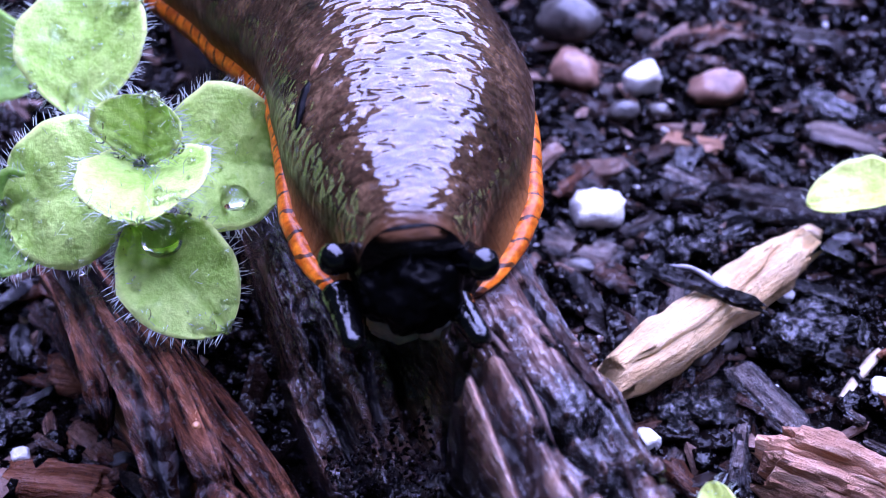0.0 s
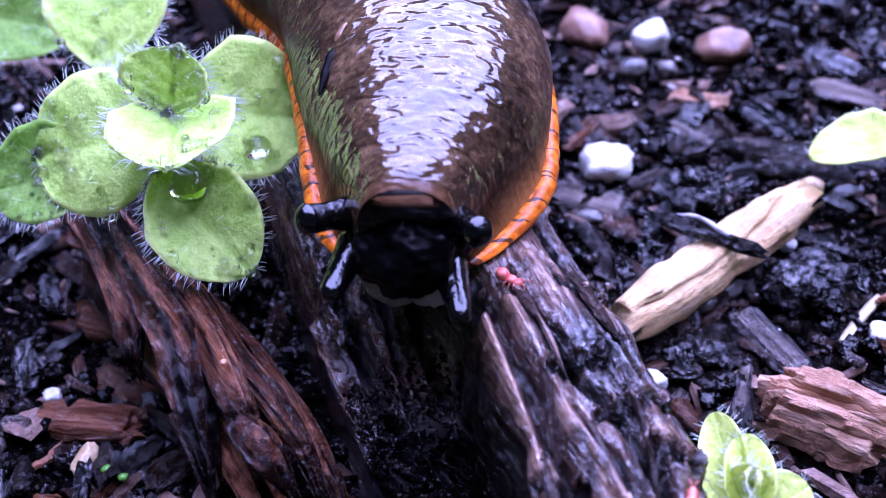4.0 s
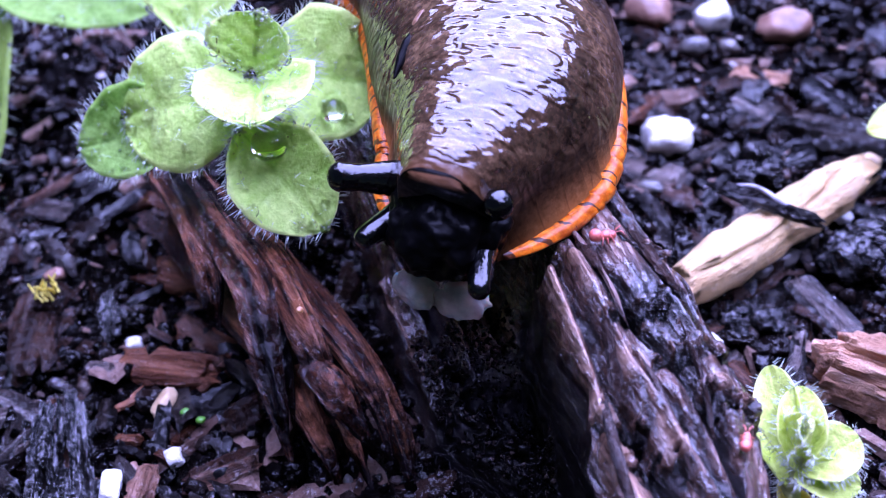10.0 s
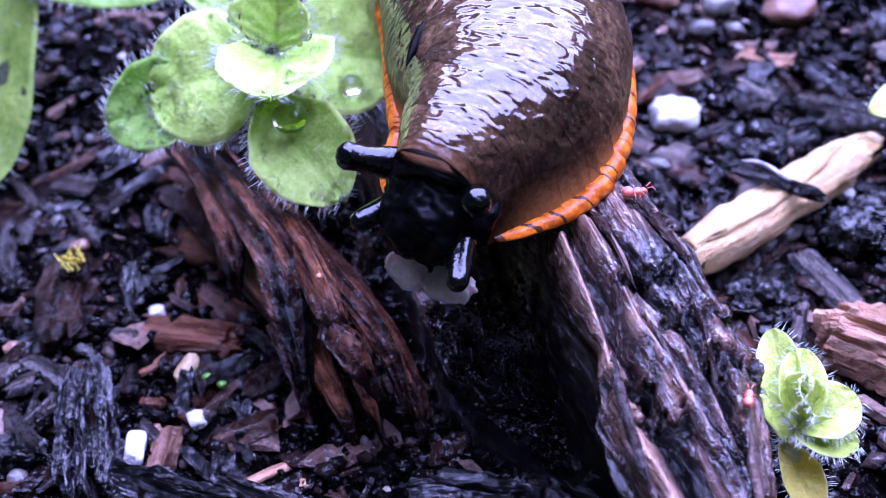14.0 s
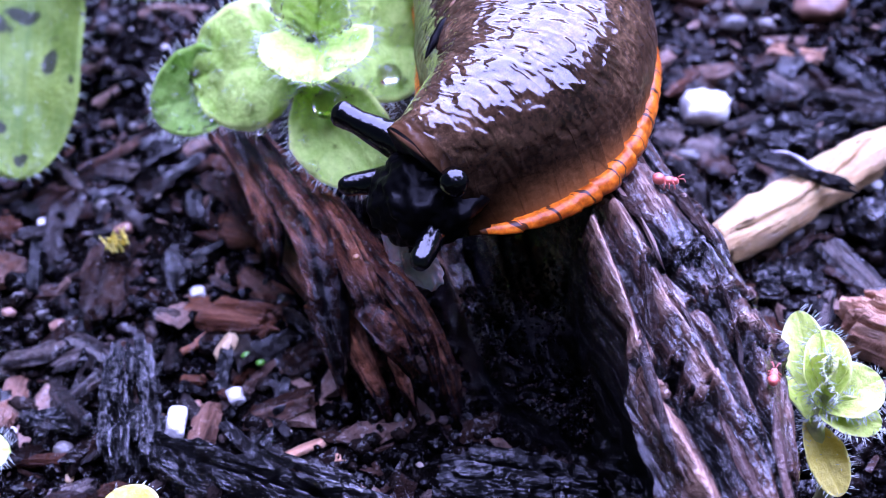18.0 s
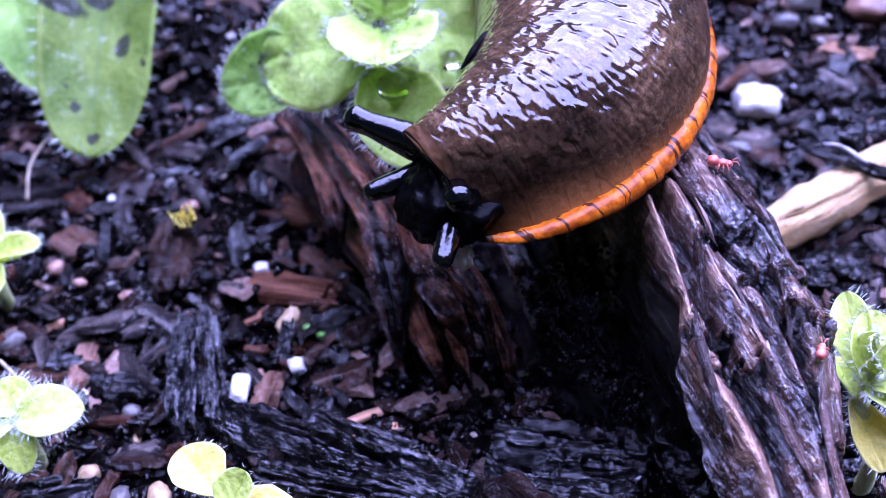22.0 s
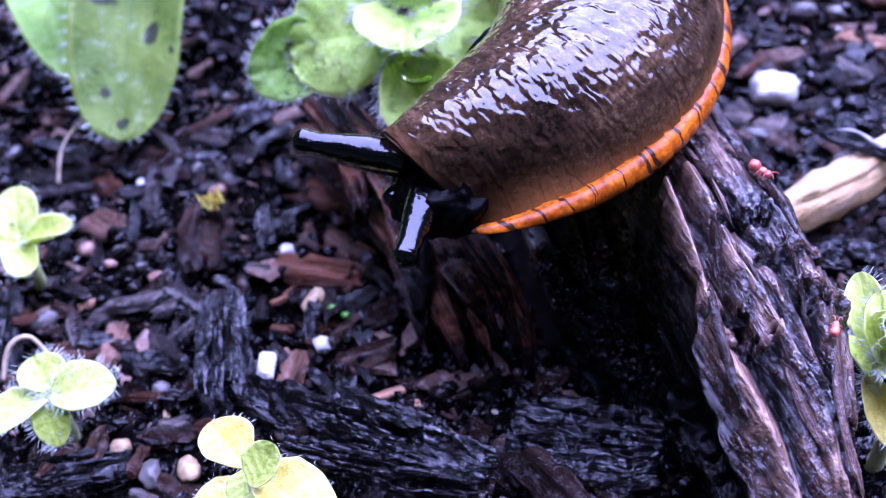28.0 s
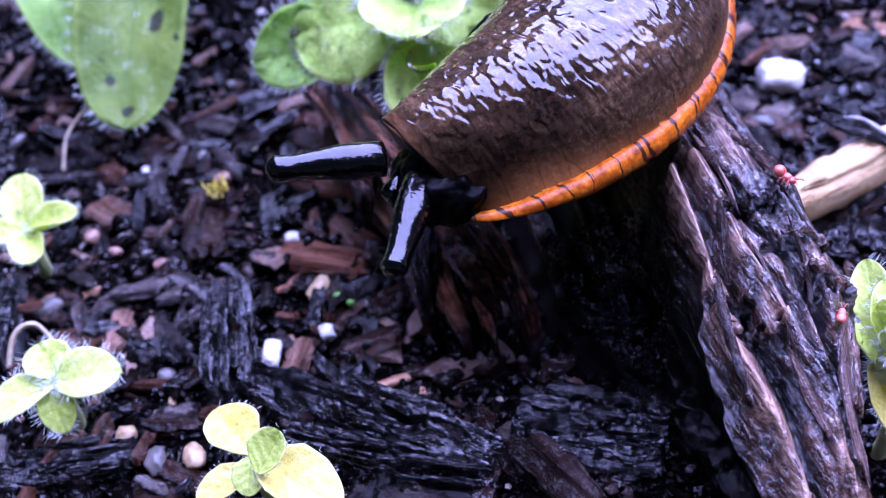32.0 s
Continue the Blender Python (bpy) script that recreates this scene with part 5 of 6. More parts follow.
def build_plant(name, leaves, foot, label, hair, hairs, drops, stem=0.05):
    """A plant of single leaves on a stem that stands at foot. drops: how many water drops on each leaf."""
    origin = Vector((foot[0], foot[1], ground_z(foot[0], foot[1]) - 0.05))
    plant = empty(name, at(*origin))
    tagged(plant, label, "plant")
    heart = sum((Vector(row[0]) for row in leaves), Vector()) / len(leaves)
    low = min(row[0][2] for row in leaves)
    heart.z = low
    bow = Vector((0.06, -0.05, 0))
    v, f = rod_mesh([Vector((0, 0, 0)), (heart - origin) * 0.5 + bow, heart - origin], (stem * 1.2, stem, stem), 10, 0.15, 4)
    part("stem", v, f, M_STEM, plant)
    for n, (base, tip, width, roll, cup, curl, material) in enumerate(leaves):
        b, m = leaf_pose(base, tip, roll)
        length = (Vector(tip) - b).length
        verts, faces, rest, rim = leaf_mesh(length, width, cup, curl, n * 3.7 + foot[0], 3.4 if material is M_OLD else 2.3)
        place = Matrix.Translation(cm(b - origin)) @ m
        leaf = part("leaf", verts, faces, material, plant, m=place, rest=rest)
        if (b - heart).length > 0.06:
            local = m.inverted() @ (heart - b)
            v, f = rod_mesh([Vector((0, 0.05, -0.02)), local * 0.5 + m.inverted() @ Vector((0, 0, -0.45 * max(0.0, (b - heart).length - 0.5))), local], (stem * 0.5, stem * 0.5, stem * 0.7), 8)
            part("leaf_stalk", v, f, M_STEM, leaf)
        if hairs:
            v, f = hair_mesh(rim, verts, hair, hairs, n + 11, 1)
            tagged(part("hairs", v, f, M_HAIR, leaf, "fine white hairs along the leaf margin", smooth=False), kind="stuff")
        rng = random.Random(n + 60)
        for _ in range(drops):
            p = verts[rng.randrange(len(verts) // 2)]
            r = 0.012 + 0.045 * rng.random() ** 3
            drop = new("water_drop", DROP)
            drop.parent = leaf
            drop.matrix_basis = Matrix.LocRotScale(cm((p[0], p[1], p[2] + 0.003)), None, (r, r, r * rng.uniform(0.8, 1.2)))
    return plant, origin


plant, origin = build_plant("hairy_plant", PLANT, (0.0, 1.55), "pale green hairy-leaved weed beaded with water drops", 0.08, 240, 64, 0.07)
for x, y, z, r in ((0.22, 0.55, 1.42, 0.12), (0.02, 1.25, 1.88, 0.07), (0.62, 0.98, 1.30, 0.09)):
    v, f = drop_mesh(r, 0.85, 20, 12)
    part("water_drop", v, f, M_WATER, plant, "large clear hanging water drop", m=at(x - origin.x, y - origin.y, z - origin.z))
build_plant("spotted_weed", OLD, (-2.7, 4.2), "broad green leaves with dark spots and insect holes", 0.10, 300, 4, 0.07)
build_plant("seedling", SEEDA, (-2.92, 0.08), "small bright green seedling with four curled leaves", 0.05, 90, 2, 0.045)
build_plant("seedling", SEEDB, (-2.3, -1.45), "pale yellow-green hairy seedling on soil", 0.07, 150, 1, 0.05)
build_plant("seedling", SEEDC, (-0.85, -2.2), "yellowish seedling with rounded seed leaves", 0.03, 40, 1, 0.05)
build_plant("seedling", SEEDD, (3.05, -1.95), "pale green hairy seedling beside the wet log", 0.05, 110, 2, 0.05)
build_plant("seedling", SEEDE, (5.25, 1.15), "single rounded pale green leaf over mulch", 0.05, 60, 1, 0.05)

# ---- slug ----
# Where the foot's middle line runs: the front, then further back, by time.
FRONT = [(0, 1.6, -0.42, 1.47), (3, 1.5, -0.54, 1.47), (6, 1.35, -0.66, 1.47), (9, 1.24, -0.74, 1.46), (11, 1.17, -0.8, 1.46), (13, 1.1, -0.88, 1.46), (15, 0.98, -0.87, 1.44), (19, 0.62, -0.82, 1.4), (21, 0.46, -0.94, 1.37), (24, 0.46, -1.1, 1.33), (28, 0.28, -1.06, 1.33), (32, 0.24, -1.06, 1.33)]
NECK = [(0, 1.62, 0.0, 1.49), (6, 1.48, -0.25, 1.49), (9, 1.42, -0.34, 1.48), (13, 1.33, -0.48, 1.48), (19, 1.02, -0.58, 1.46), (24, 0.88, -0.8, 1.42), (28, 0.7, -0.79, 1.42), (32, 0.68, -0.77, 1.42)]
CHEST = [(0, 1.66, 0.50, 1.52), (6, 1.64, 0.22, 1.52), (9, 1.62, 0.12, 1.52), (13, 1.60, -0.02, 1.52), (19, 1.45, -0.15, 1.52), (24, 1.38, -0.33, 1.52), (28, 1.30, -0.34, 1.52), (32, 1.28, -0.31, 1.52)]
WAIST = [(0, 1.68, 1.20, 1.50), (6, 1.68, 0.95, 1.50), (13, 1.66, 0.80, 1.50), (19, 1.62, 0.62, 1.51), (24, 1.63, 0.45, 1.52), (32, 1.60, 0.42, 1.52)]
HIP = [(0, 1.52, 2.00, 1.42), (32, 1.58, 1.60, 1.45)]
RUMP = [(0, 1.05, 2.85, 1.35), (32, 1.30, 2.50, 1.40)]
TAIL = [(0, 0.45, 3.60, 1.25), (32, 0.80, 3.40, 1.30)]
# how far the neck is stretched out of the mantle, by time
REACH = [(0, 0.25), (3, 0.25), (6, 0.27), (13, 0.31), (15, 0.36), (18, 0.42), (20, 0.43), (22, 0.39), (24, 0.34), (32, 0.33)]
# how far the body leans to its right side, in degrees, by time
LEAN = [(0, 0), (6, 1), (13, 1), (16, -1), (19, -4), (22, -9), (24, -12), (32, -12)]
SLUG = at(1.6, 0.5, 1.45)
SLUG_TIMES = (0, 2, 4, 6, 7.5, 9, 11, 13, 15, 17, 19, 21, 22.5, 24, 26, 28, 30, 32)


def track(rows, t):
    ts = [r[0] for r in rows]
    return Vector([float(np.interp(t, ts, [r[k] for r in rows])) for k in (1, 2, 3)])


def spine(t):
    """The middle line at t as a dense polyline with its lengths from the front."""
    knots = [track(rows, t) for rows in (FRONT, NECK, CHEST, WAIST, HIP, RUMP, TAIL)]
    points = [curve_at(knots, s) for s in np.linspace(0, 1, 240)]
    run = [0.0]
    for a, b in zip(points, points[1:]):
        run.append(run[-1] + (b - a).length)
    return np.array([tuple(p) for p in points]), np.array(run)


def on_spine(line, d):
    """The pose on the spine at d from the front: y runs backwards, z up."""
    points, run = line
    p, q, r = (Vector([float(np.interp(max(0, e), run, points[:, k])) for k in range(3)]) for e in (d, d - 0.15, d + 0.15))
    y = (r - q).normalized()
    x = y.cross(Vector((0, 0, 1))).normalized()
    z = x.cross(y)
    m = Matrix((x, y, z)).transposed().to_4x4()
    m.translation = cm(p)
    return m


FOOT_WIDE = [(-0.26, 0.20), (-0.16, 0.31), (0.0, 0.455), (0.1, 0.53), (0.2, 0.59), (0.5, 0.70), (1.2, 0.765), (3.0, 0.745), (4.4, 0.5), (6, 0.1)]
BACK_HIGH = [(-0.26, 0.70), (-0.16, 0.76), (-0.06, 0.785), (0.1, 0.80), (0.3, 0.815), (0.6, 0.84), (1.0, 0.875), (1.6, 0.93), (3.0, 0.90), (4.4, 0.6), (6, 0.2)]
BACK_WIDE = [(-0.26, 0.23), (-0.16, 0.29), (0.0, 0.365), (0.2, 0.46), (0.5, 0.60), (0.8, 0.685), (1.2, 0.745), (3.0, 0.735), (4.4, 0.48), (6, 0.08)]
ROUND = [(-0.16, 2.8), (0.2, 2.7), (0.8, 2.6), (1.8, 2.6), (6, 2.1)]


def body_ring(d, tuck=0.0):
    """Half a round back over a skirt that flares out to the foot."""
    wide, top, high, n = lerp(FOOT_WIDE, d) - 0.025 - tuck, lerp(BACK_WIDE, d) - tuck, lerp(BACK_HIGH, d) - tuck, lerp(ROUND, d)
    ring = []
    for j in range(49):
        a = math.pi * j / 48
        c, s = math.cos(a), math.sin(a)
        z = 0.06 + (high - 0.06) * abs(s) ** (2 / n)
        flare = max(0.0, 1 - (z - 0.06) / 0.30) ** 1.6
        x = (top + (wide - top) * flare) * math.copysign(abs(c) ** (2 / n), c)
        # further back the flank bulges over the fringe
        x *= 1 + 0.07 * min(1.0, max(0.0, d)) * math.exp(-((z - 0.36) / 0.22) ** 2)
        ring.append((x, z))
    return ring + [(-wide * 0.9, 0.03), (wide * 0.9, 0.03)]


def ring_normals(d):
    """The normals of the whole body at one ring, so that ring follows ring without a seam."""
    ahead, here, behind = body_ring(d - 0.08), body_ring(d), body_ring(d + 0.08)
    out = []
    for j in range(51):
        (x0, z0), (x1, z1) = here[j - 1], here[(j + 1) % 51]
        along = Vector((behind[j][0] - ahead[j][0], 0.16, behind[j][1] - ahead[j][1]))
        around = Vector((x1 - x0, 0, z1 - z0))
        normal = around.cross(along) if 0 < j < 48 else Vector((here[j][0], 0, 0)) if j in (0, 48) else Vector((0, 0, -1))
        normal.normalize()
        out.append(tuple(normal if normal.x * here[j][0] + normal.z * (here[j][1] - 0.3) >= 0 else -normal))
    return out


def fringe_ring(d, side, tuck=0.0):
    wide = lerp(FOOT_WIDE, d) - tuck
    high = 0.095 * min(1, 0.36 + 0.8 * d)
    return [(side * (wide - 0.025 + 0.068 * math.cos(a)), 0.08 + high * math.sin(a)) for a in [2 * math.pi * k / 12 for k in range(12)]]


def build_slug():
    """A slug in rigid rings that follow one another along its spine."""
    slug = empty("slug", SLUG)
    tagged(slug, "glossy brown slug with black head and orange foot fringe on log", "slug")
    rings = []
    stations = [-0.16 + 0.1 * k for k in range(41)] + [3.94 + 0.28 * k for k in range(7)]
    for i, d in enumerate(stations):
        deep = stations[i + 1] - d if i + 1 < len(stations) else 0.28
        rows = [(-0.07, 0.030), (-0.02, 0.012), (0.0, 0.003), (0.33 * deep, 0), (0.67 * deep, 0), (deep, 0.0), (deep + 0.012, 0.012)]
        if i == 0:
            rows = rows[2:]
        verts, rest = [], []
        for dy, tuck in rows:
            for x, z in body_ring(d + dy, tuck):
                # the mantle's front edge overhangs the neck like a hood
                hood = 0.09 * min(1.0, max(0.0, (z - 0.42) / 0.28)) if i == 0 and dy == 0 else 0.0
                verts.append((x, dy - hood, z))
                rest.append((x, d + dy - hood, z))
        ring = part("body_ring", verts, [f[::-1] for f in tube_faces(len(rows), 51)], M_SKIN, slug, rest=rest)
        ring.data.normals_split_custom_set_from_vertices([n for dy, _ in rows for n in ring_normals(d + dy)])
        for side in (-1, 1) if d > -0.1 else ():
            verts, rest = [], []
            for dy, tuck in rows:
                for x, z in fringe_ring(d + dy, side, tuck):
                    verts.append((x, dy, z))
                    rest.append((x, d + dy, z))
            faces = [f[::-side] for f in tube_faces(len(rows), 12)]
            fringe = part("foot_fringe", verts, faces, M_FRINGE, ring, "orange foot fringe crossed by black lines", rest=rest)
            fringe.data.normals_split_custom_set_from_vertices([(side * math.cos(2 * math.pi * k / 12), 0, math.sin(2 * math.pi * k / 12)) for _ in rows for k in range(12)])
        rings.append((ring, d))
        if i == 10:
            left = [(z, x) for x, z in body_ring(d)[24:49]][::-1]
            v, f = rod_mesh([(lerp(left, z) + 0.012, y, z) for y, z in ((-0.20, 0.60), (-0.08, 0.64), (0.03, 0.68), (0.13, 0.72))], (0.004, 0.030, 0.034, 0.006), 10, 0.1, 2)
            part("breathing_pore", v, f, M_HEAD, ring, "dark slit of the breathing pore")
            v, f = rod_mesh([(lerp(left, z) + 0.010, y, z) for y, z in ((0.10, 0.70), (0.15, 0.73), (0.21, 0.76), (0.26, 0.78))], (0.006, 0.036, 0.036, 0.006), 10, 0.1, 3)
            part("pore_rim", v, f, M_PORE, ring, "pale brown swollen rim of the breathing pore")
    # head
    bm = bmesh.new()
    bmesh.ops.create_icosphere(bm, subdivisions=5, radius=1)
    verts = []
    for v in bm.verts:
        p = v.co
        k = 1 + 0.13 * fbm(p * 2.2, 3) + 0.03 * fbm(p * 9, 2)
        wide = 0.33 + 0.05 * p.z
        back = 1.0 + 1.2 * max(0.0, p.y) ** 2
        verts.append((p.x * wide * k, p.y * 0.33 * k * back, p.z * 0.27 * k - 0.03))
    faces = [tuple(v.index for v in f.verts) for f in bm.faces]
    bm.free()
    lips = []
    head = part("head", verts, faces, M_HEAD, slug, "black wet wrinkled head")
    for side in (-1, 1):
        bm = bmesh.new()
        bmesh.ops.create_icosphere(bm, subdivisions=4, radius=1)
        verts = []
        for v in bm.verts:
            p = v.co * (1 + 0.22 * fbm(v.co * 2.6 + Vector((side, 0, 0)), 3))
            verts.append((p.x * 0.15, p.y * 0.04, p.z * 0.11))
        faces = [tuple(v.index for v in f.verts) for f in bm.faces]
        bm.free()
        lips.append((part("lip_lobe", verts, faces, M_LIP, head, "greyish translucent mouth lobe"), side))
    upper = rod_mesh([(0, -0.66, 0), (0, -0.42, 0), (0, -0.14, 0), (0, -0.06, 0), (0, -0.01, 0), (0, 0.025, 0), (0, 0.045, 0)], (0.11, 0.115, 0.076, 0.080, 0.084, 0.062, 0.02), 18, 0.03, 2)
    lower = rod_mesh([(0, -0.36, 0), (0, -0.2, 0), (0, -0.06, 0), (0, -0.01, 0), (0, 0.02, 0), (0, 0.035, 0)], (0.105, 0.080, 0.066, 0.060, 0.042, 0.012), 16, 0.04, 3)
    stalks = []
    for mesh, name, label in ((upper, "eye_stalk", "long black glossy eye stalk"), (upper, "eye_stalk", "black glossy eye stalk"), (lower, "feeler", "short black lower feeler"), (lower, "feeler", "short black lower feeler")):
        stalks.append(part(name, mesh[0], mesh[1], M_STALK, slug, label))
    return slug, rings, head, stalks, lips


# Tips of the feelers, by time.
EYE_A = [(0, 1.19, -0.34, 1.95), (3, 1.03, -0.39, 1.95), (6, 0.76, -0.52, 1.95), (9, 0.71, -0.40, 1.95), (13, 0.63, -0.56, 1.95), (15, 0.60, -0.40, 1.95), (19, 0.29, -0.19, 1.95),
         (21, 0.11, -0.34, 1.95), (24, -0.09, -0.67, 1.95), (28, -0.42, -0.80, 1.95), (30, -0.51, -1.02, 1.95), (32, -0.57, -1.17, 1.95)]
EYE_B = [(0, 1.94, -0.56, 2.00), (3, 1.88, -0.70, 2.00), (6, 1.66, -0.80, 2.00), (9, 1.59, -0.80, 2.00), (13, 1.40, -1.06, 2.00), (19, 0.94, -1.00, 2.00), (21, 0.75, -1.14, 2.00),
         (24, 0.56, -1.42, 1.70), (28, 0.21, -1.57, 1.65), (30, 0.17, -1.62, 1.60), (32, 0.12, -1.70, 1.60)]
FEELER_A = [(0, 1.26, -0.65, 1.64), (6, 0.9, -0.71, 1.64), (9, 0.82, -0.59, 1.64), (13, 0.72, -0.76, 1.64), (19, 0.29, -0.51, 1.64), (24, 0.01, -1.0, 1.64), (27.5, 0.1, -1.0, 1.62), (32, 0.06, -1.08, 1.62)]
FEELER_B = [(0, 1.89, -0.72, 1.64), (6, 1.56, -1.08, 1.64), (9, 1.44, -1.06, 1.64), (13, 1.27, -1.29, 1.64), (19, 0.7, -1.23, 1.64), (24, 0.47, -1.54, 1.6), (27.5, 0.24, -1.2, 1.54), (32, 0.19, -1.24, 1.54)]


# Where they leave the head.
ROOT_A = [(0, 1.33, -0.21, 1.83), (3, 1.24, -0.27, 1.83), (6, 1.13, -0.34, 1.83), (9, 1.07, -0.34, 1.83), (13, 0.92, -0.47, 1.83), (19, 0.65, -0.4, 1.83), (21, 0.46, -0.47, 1.83), (24, 0.4, -0.84, 1.83), (28, 0.21, -0.9, 1.83), (30, 0.13, -0.91, 1.83), (32, 0.09, -0.99, 1.83)]
ROOT_B = [(0, 1.83, -0.29, 1.83), (3, 1.71, -0.35, 1.83), (6, 1.56, -0.42, 1.83), (9, 1.46, -0.5, 1.83), (13, 1.35, -0.7, 1.83), (19, 0.88, -0.62, 1.83), (21, 0.68, -0.77, 1.83), (24, 0.55, -1.07, 1.72), (28, 0.33, -1.12, 1.70), (30, 0.28, -1.14, 1.68), (32, 0.24, -1.22, 1.68)]
BASE_A = [(0, 1.21, -0.24, 1.66), (3, 1.17, -0.37, 1.66), (6, 1.12, -0.51, 1.66), (9, 1.04, -0.43, 1.66), (13, 0.88, -0.68, 1.66), (19, 0.53, -0.52, 1.66), (21, 0.33, -0.69, 1.66), (24, 0.30, -0.85, 1.66), (28, 0.30, -0.85, 1.64), (32, 0.27, -0.9, 1.64)]
BASE_B = [(0, 1.78, -0.4, 1.66), (3, 1.69, -0.51, 1.66), (6, 1.58, -0.63, 1.66), (9, 1.5, -0.64, 1.66), (13, 1.32, -0.93, 1.66), (19, 0.84, -0.9, 1.66), (21, 0.69, -1.07, 1.66), (24, 0.49, -1.09, 1.66), (28, 0.32, -0.92, 1.62), (32, 0.28, -0.96, 1.62)]


def feeler_pose(rows, roots, t):
    """Along the feeler: y from its root in the head to the tip, the tip at the origin."""
    tip = track(rows, t)
    root = track(roots, t)
    y = (tip - root).normalized()
    x = y.cross(Vector((0, 0, 1))).normalized()
    m = Matrix((x, y, x.cross(y))).transposed().to_4x4()
    m.translation = cm(tip)
    return m


# ---- mites ----
MITE = [(0, 1.90, -0.05, 40), (2, 1.95, -0.46, -20), (3.5, 1.96, -0.62, -40), (6, 1.98, -0.74, -35), (9, 2.04, -0.77, -5), (11, 2.18, -0.68, 15), (13, 2.25, -0.66, 15), (18, 2.25, -0.70, -5),
        (24, 2.25, -0.72, -10), (28, 2.37, -0.88, -45), (30, 2.41, -0.97, -50), (32, 2.44, -1.08, -50)]


def log_top(x, y, reach=0.06):
    """The height of the log's top under (x, y), by a ray from above."""
    log = bpy.data.objects["log"]
    tops = []
    for dx, dy in ((0, 0), (reach, 0), (-reach, 0), (0, reach), (0, -reach)) if reach else ((0, 0),):
        c, s = math.cos(radians(14.5)), math.sin(radians(14.5))
        px, py = x + dx, y + dy
        hit, place, _, _ = log.ray_cast(((c * px + s * py) * S, (c * py - s * px) * S, 0.05), (0, 0, -1))
        tops.append(place.z / S if hit else 0.0)
    return max(tops)


def build_mite(name, label, material, m, size):
    """A plump mite with its head towards x."""
    mite = empty(name, m)
    tagged(mite, label, "mite")
    for piece, x, z, a, b, c in (("abdomen", -0.055, 0.06, 0.062, 0.052, 0.055), ("thorax", 0.03, 0.05, 0.048, 0.04, 0.04), ("mite_head", 0.085, 0.05, 0.035, 0.034, 0.032)):
        v, f = rock_mesh(a * size, b * size, c * size, 5, 0.05, 0.0)
        part(piece, v, f, material, mite, m=at(x * size, 0, (z - 0.05) * size))
    for side in (-1, 1):
        for k in range(3):
            x = 0.0 + 0.03 * k
            v, f = rod_mesh([Vector((x, side * 0.02, 0.04)) * size, Vector((x + 0.01 * (k - 1), side * 0.05, 0.03)) * size, Vector((x + 0.02 * (k - 1), side * 0.07, 0.0)) * size], (0.008 * size, 0.006 * size, 0.004 * size), 6)
            part("leg", v, f, material, mite)
        v, f = rod_mesh([Vector((0.11, side * 0.012, 0.06)) * size, Vector((0.15, side * 0.03, 0.075)) * size, Vector((0.17, side * 0.05, 0.05)) * size], (0.006 * size, 0.005 * size, 0.003 * size), 6)
        part("antenna", v, f, material, mite)
    return mite


slug, rings, head, stalks, lips = build_slug()
bpy.context.view_layer.update()
mite = build_mite("mite", "tiny pink soft-bodied mite walking on wet log", M_MITE, at(2.25, -0.7, log_top(2.25, -0.7)), 0.68)
build_mite("mite", "tiny pink mite sitting still on wet log", M_MITE, at(2.62, -1.96, log_top(2.62, -1.96), 0, 0, 70), 0.55)
build_mite("mite", "tiny amber mite on a brown root", M_AMBER, at(0.35, -0.46, 0.95, 0, 0, 100), 0.45)


def build_splinters():
    """Loose fibres that lie along the grain on the log's ridge."""
    log = bpy.data.objects["log"]
    rng = random.Random(77)
    for k in range(12):
        y = rng.uniform(-2.75, -0.35)
        right, ridge, foot, high, shelf = log_edges(y)
        x = rng.uniform(ridge + 0.08, right - 0.1)
        length = rng.uniform(0.22, 0.75)
        slope = math.degrees(math.atan2(log_top(x - 0.095 * length, y + 0.5 * length) - log_top(x + 0.095 * length, y - 0.5 * length), length))
        v, f = chip_mesh(length, rng.uniform(0.025, 0.07), rng.uniform(0.03, 0.06), 1500 + k, 22, 10, 0.3, 0.7, rng.uniform(-0.02, 0.02))
        place = at(x, y, log_top(x, y) - 0.05, max(-25, min(25, slope)), rng.uniform(-20, 20), 10.8 + rng.uniform(-5, 5))
        part("splinter", v, f, M_FLAKE, log, m=log.matrix_basis.inverted() @ place, smooth=False)


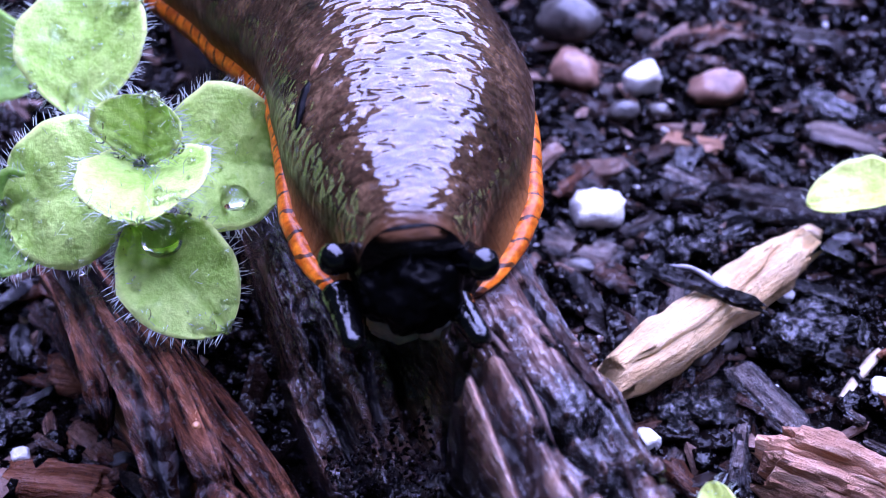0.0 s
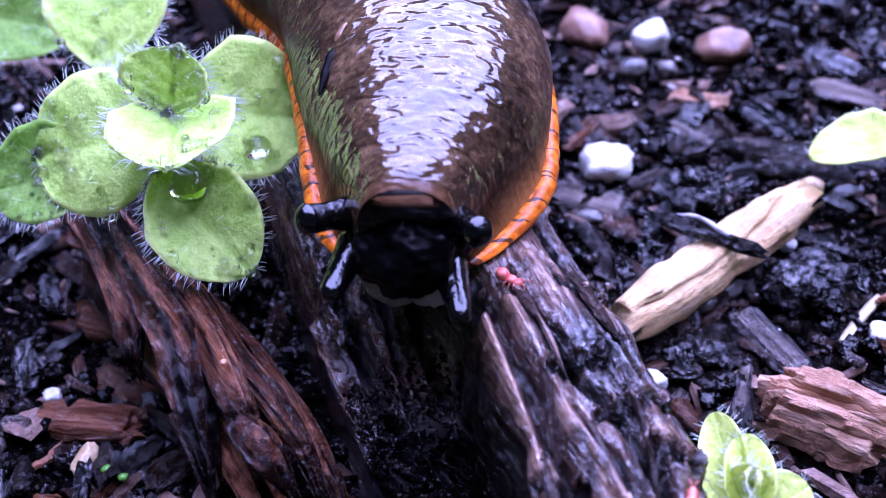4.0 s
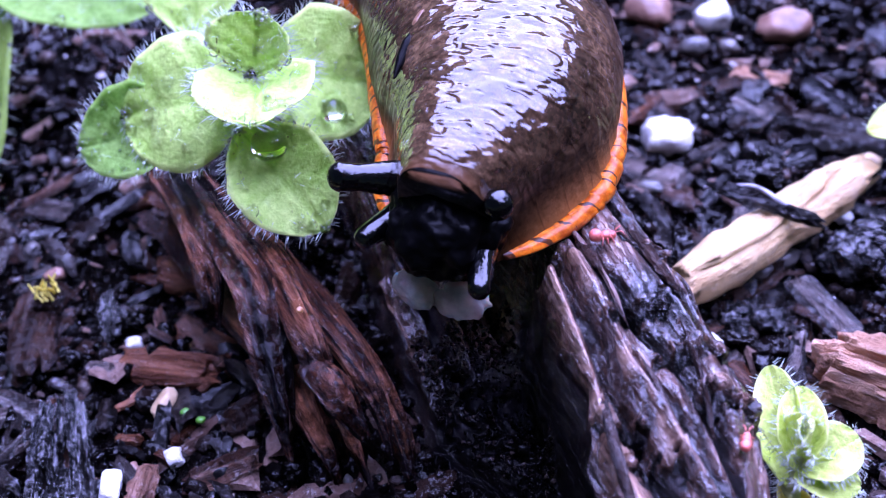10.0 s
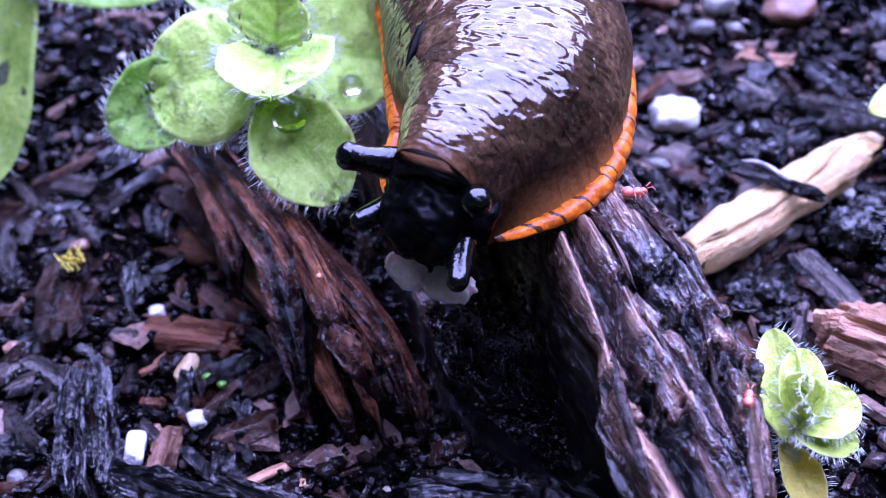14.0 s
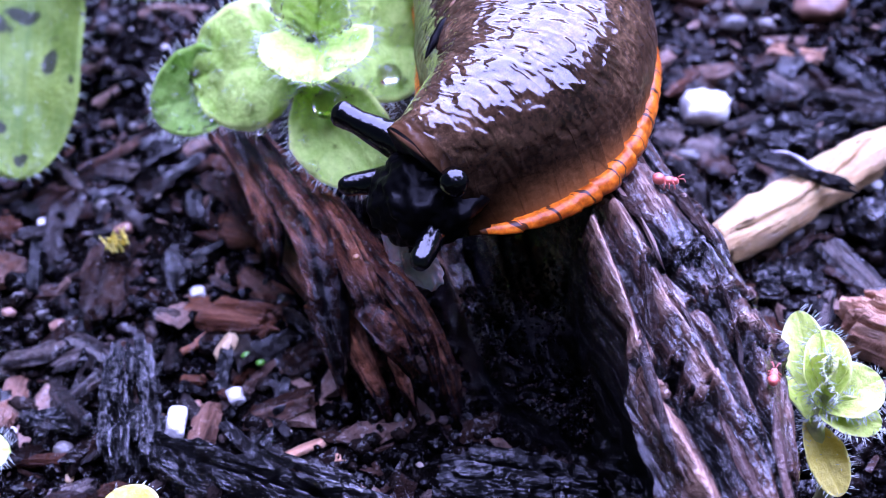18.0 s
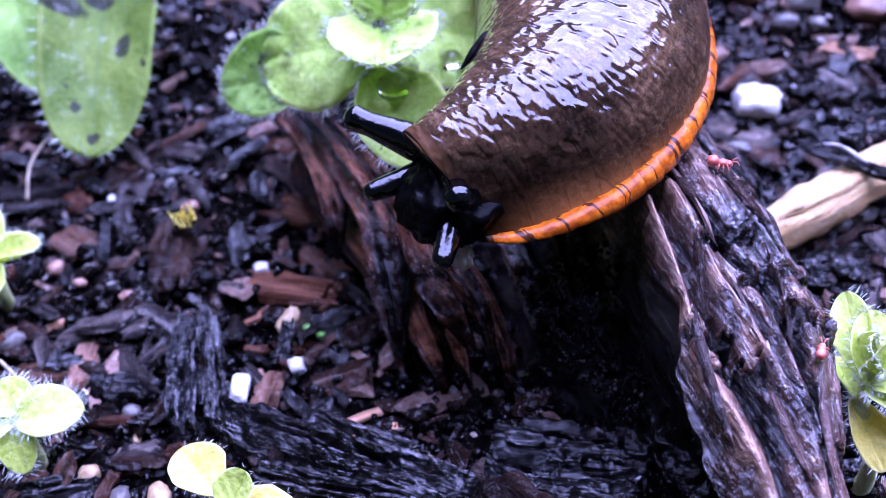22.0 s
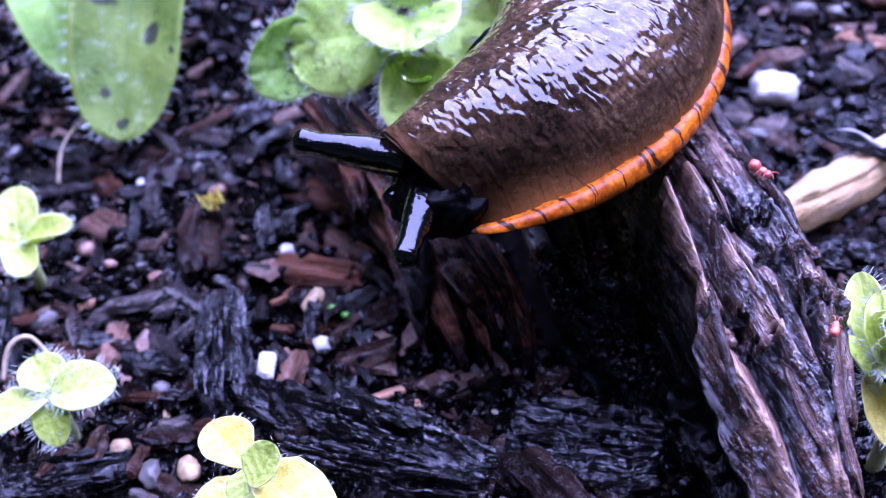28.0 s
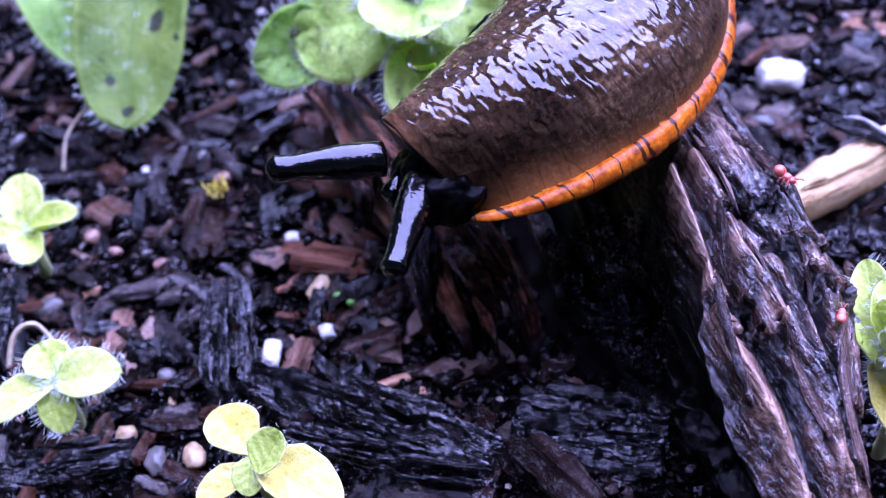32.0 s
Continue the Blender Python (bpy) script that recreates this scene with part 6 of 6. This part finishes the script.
def build_rot():
    """Crumbs of rotten wood in the hollow side of the log."""
    unit = [(1, 0, 0), (-1, 0, 0), (0, 1, 0), (0, -1, 0), (0, 0, 1), (0, 0, -1)]
    tris = [(0, 2, 4), (2, 1, 4), (1, 3, 4), (3, 0, 4), (2, 0, 5), (1, 2, 5), (3, 1, 5), (0, 3, 5)]
    rng = random.Random(9)
    verts, faces = [], []
    for _ in range(1600):
        y = rng.uniform(-1.45, -0.4)
        right, ridge, foot, high, shelf = log_edges(y)
        x = rng.uniform(foot, ridge - 0.10)
        r = 0.006 + 0.02 * rng.random() ** 2
        m = Matrix.LocRotScale((x, y, log_top(x, y, 0.0) + 0.2 * r), Euler((rng.uniform(0, 6), rng.uniform(0, 6), rng.uniform(0, 6))), (r * rng.uniform(0.7, 1.6), r, r * rng.uniform(0.5, 1.0)))
        n = len(verts)
        verts += [tuple(m @ (Vector(u) * rng.uniform(0.7, 1.3))) for u in unit]
        faces += [(a + n, b + n, c + n) for a, b, c in tris]
    tagged(part("rot_crumbs", verts, faces, M_CRUMB), "black wet crumbs of rotten wood on log", "rotten wood", kind="stuff")


build_splinters()
build_rot()


def motions():
    lines = {t: spine(t) for t in SLUG_TIMES}
    back = SLUG.inverted()
    for ring, d in rings:
        walk(ring, [(t, back @ on_spine(lines[t], d + lerp(REACH, t)) @ pose(0, 0, 0, 0, lerp(LEAN, t), 0)) for t in SLUG_TIMES])
    heads = {t: on_spine(lines[t], lerp([(0, 0.17), (15, 0.17), (22, 0.24), (32, 0.24)], t)) @ at(0, 0, lerp([(0, 0.26), (15, 0.26), (22, 0.28), (32, 0.26)], t)) for t in SLUG_TIMES}
    walk(head, [(t, back @ heads[t]) for t in SLUG_TIMES])
    for lobe, side in lips:
        walk(lobe, [(t, at(side * 0.14 * (1 - 0.4 * drawn), -0.22 + 0.34 * drawn, -0.38 + 0.24 * drawn, -28, 0, side * 12)) for t, drawn in ((0, 0.35), (4, 0.35), (7, 0), (20, 0), (24, 0.8), (27, 1), (32, 1))])
    for stalk, rows, roots in zip(stalks, (EYE_A, EYE_B, FEELER_A, FEELER_B), (ROOT_A, ROOT_B, BASE_A, BASE_B)):
        walk(stalk, [(t, back @ feeler_pose(rows, roots, t)) for t in SLUG_TIMES])
    walk(mite, [(t, at(x, y, log_top(x, y) + 0.02, 0, 0, turn)) for t, x, y, turn in MITE])


motions()
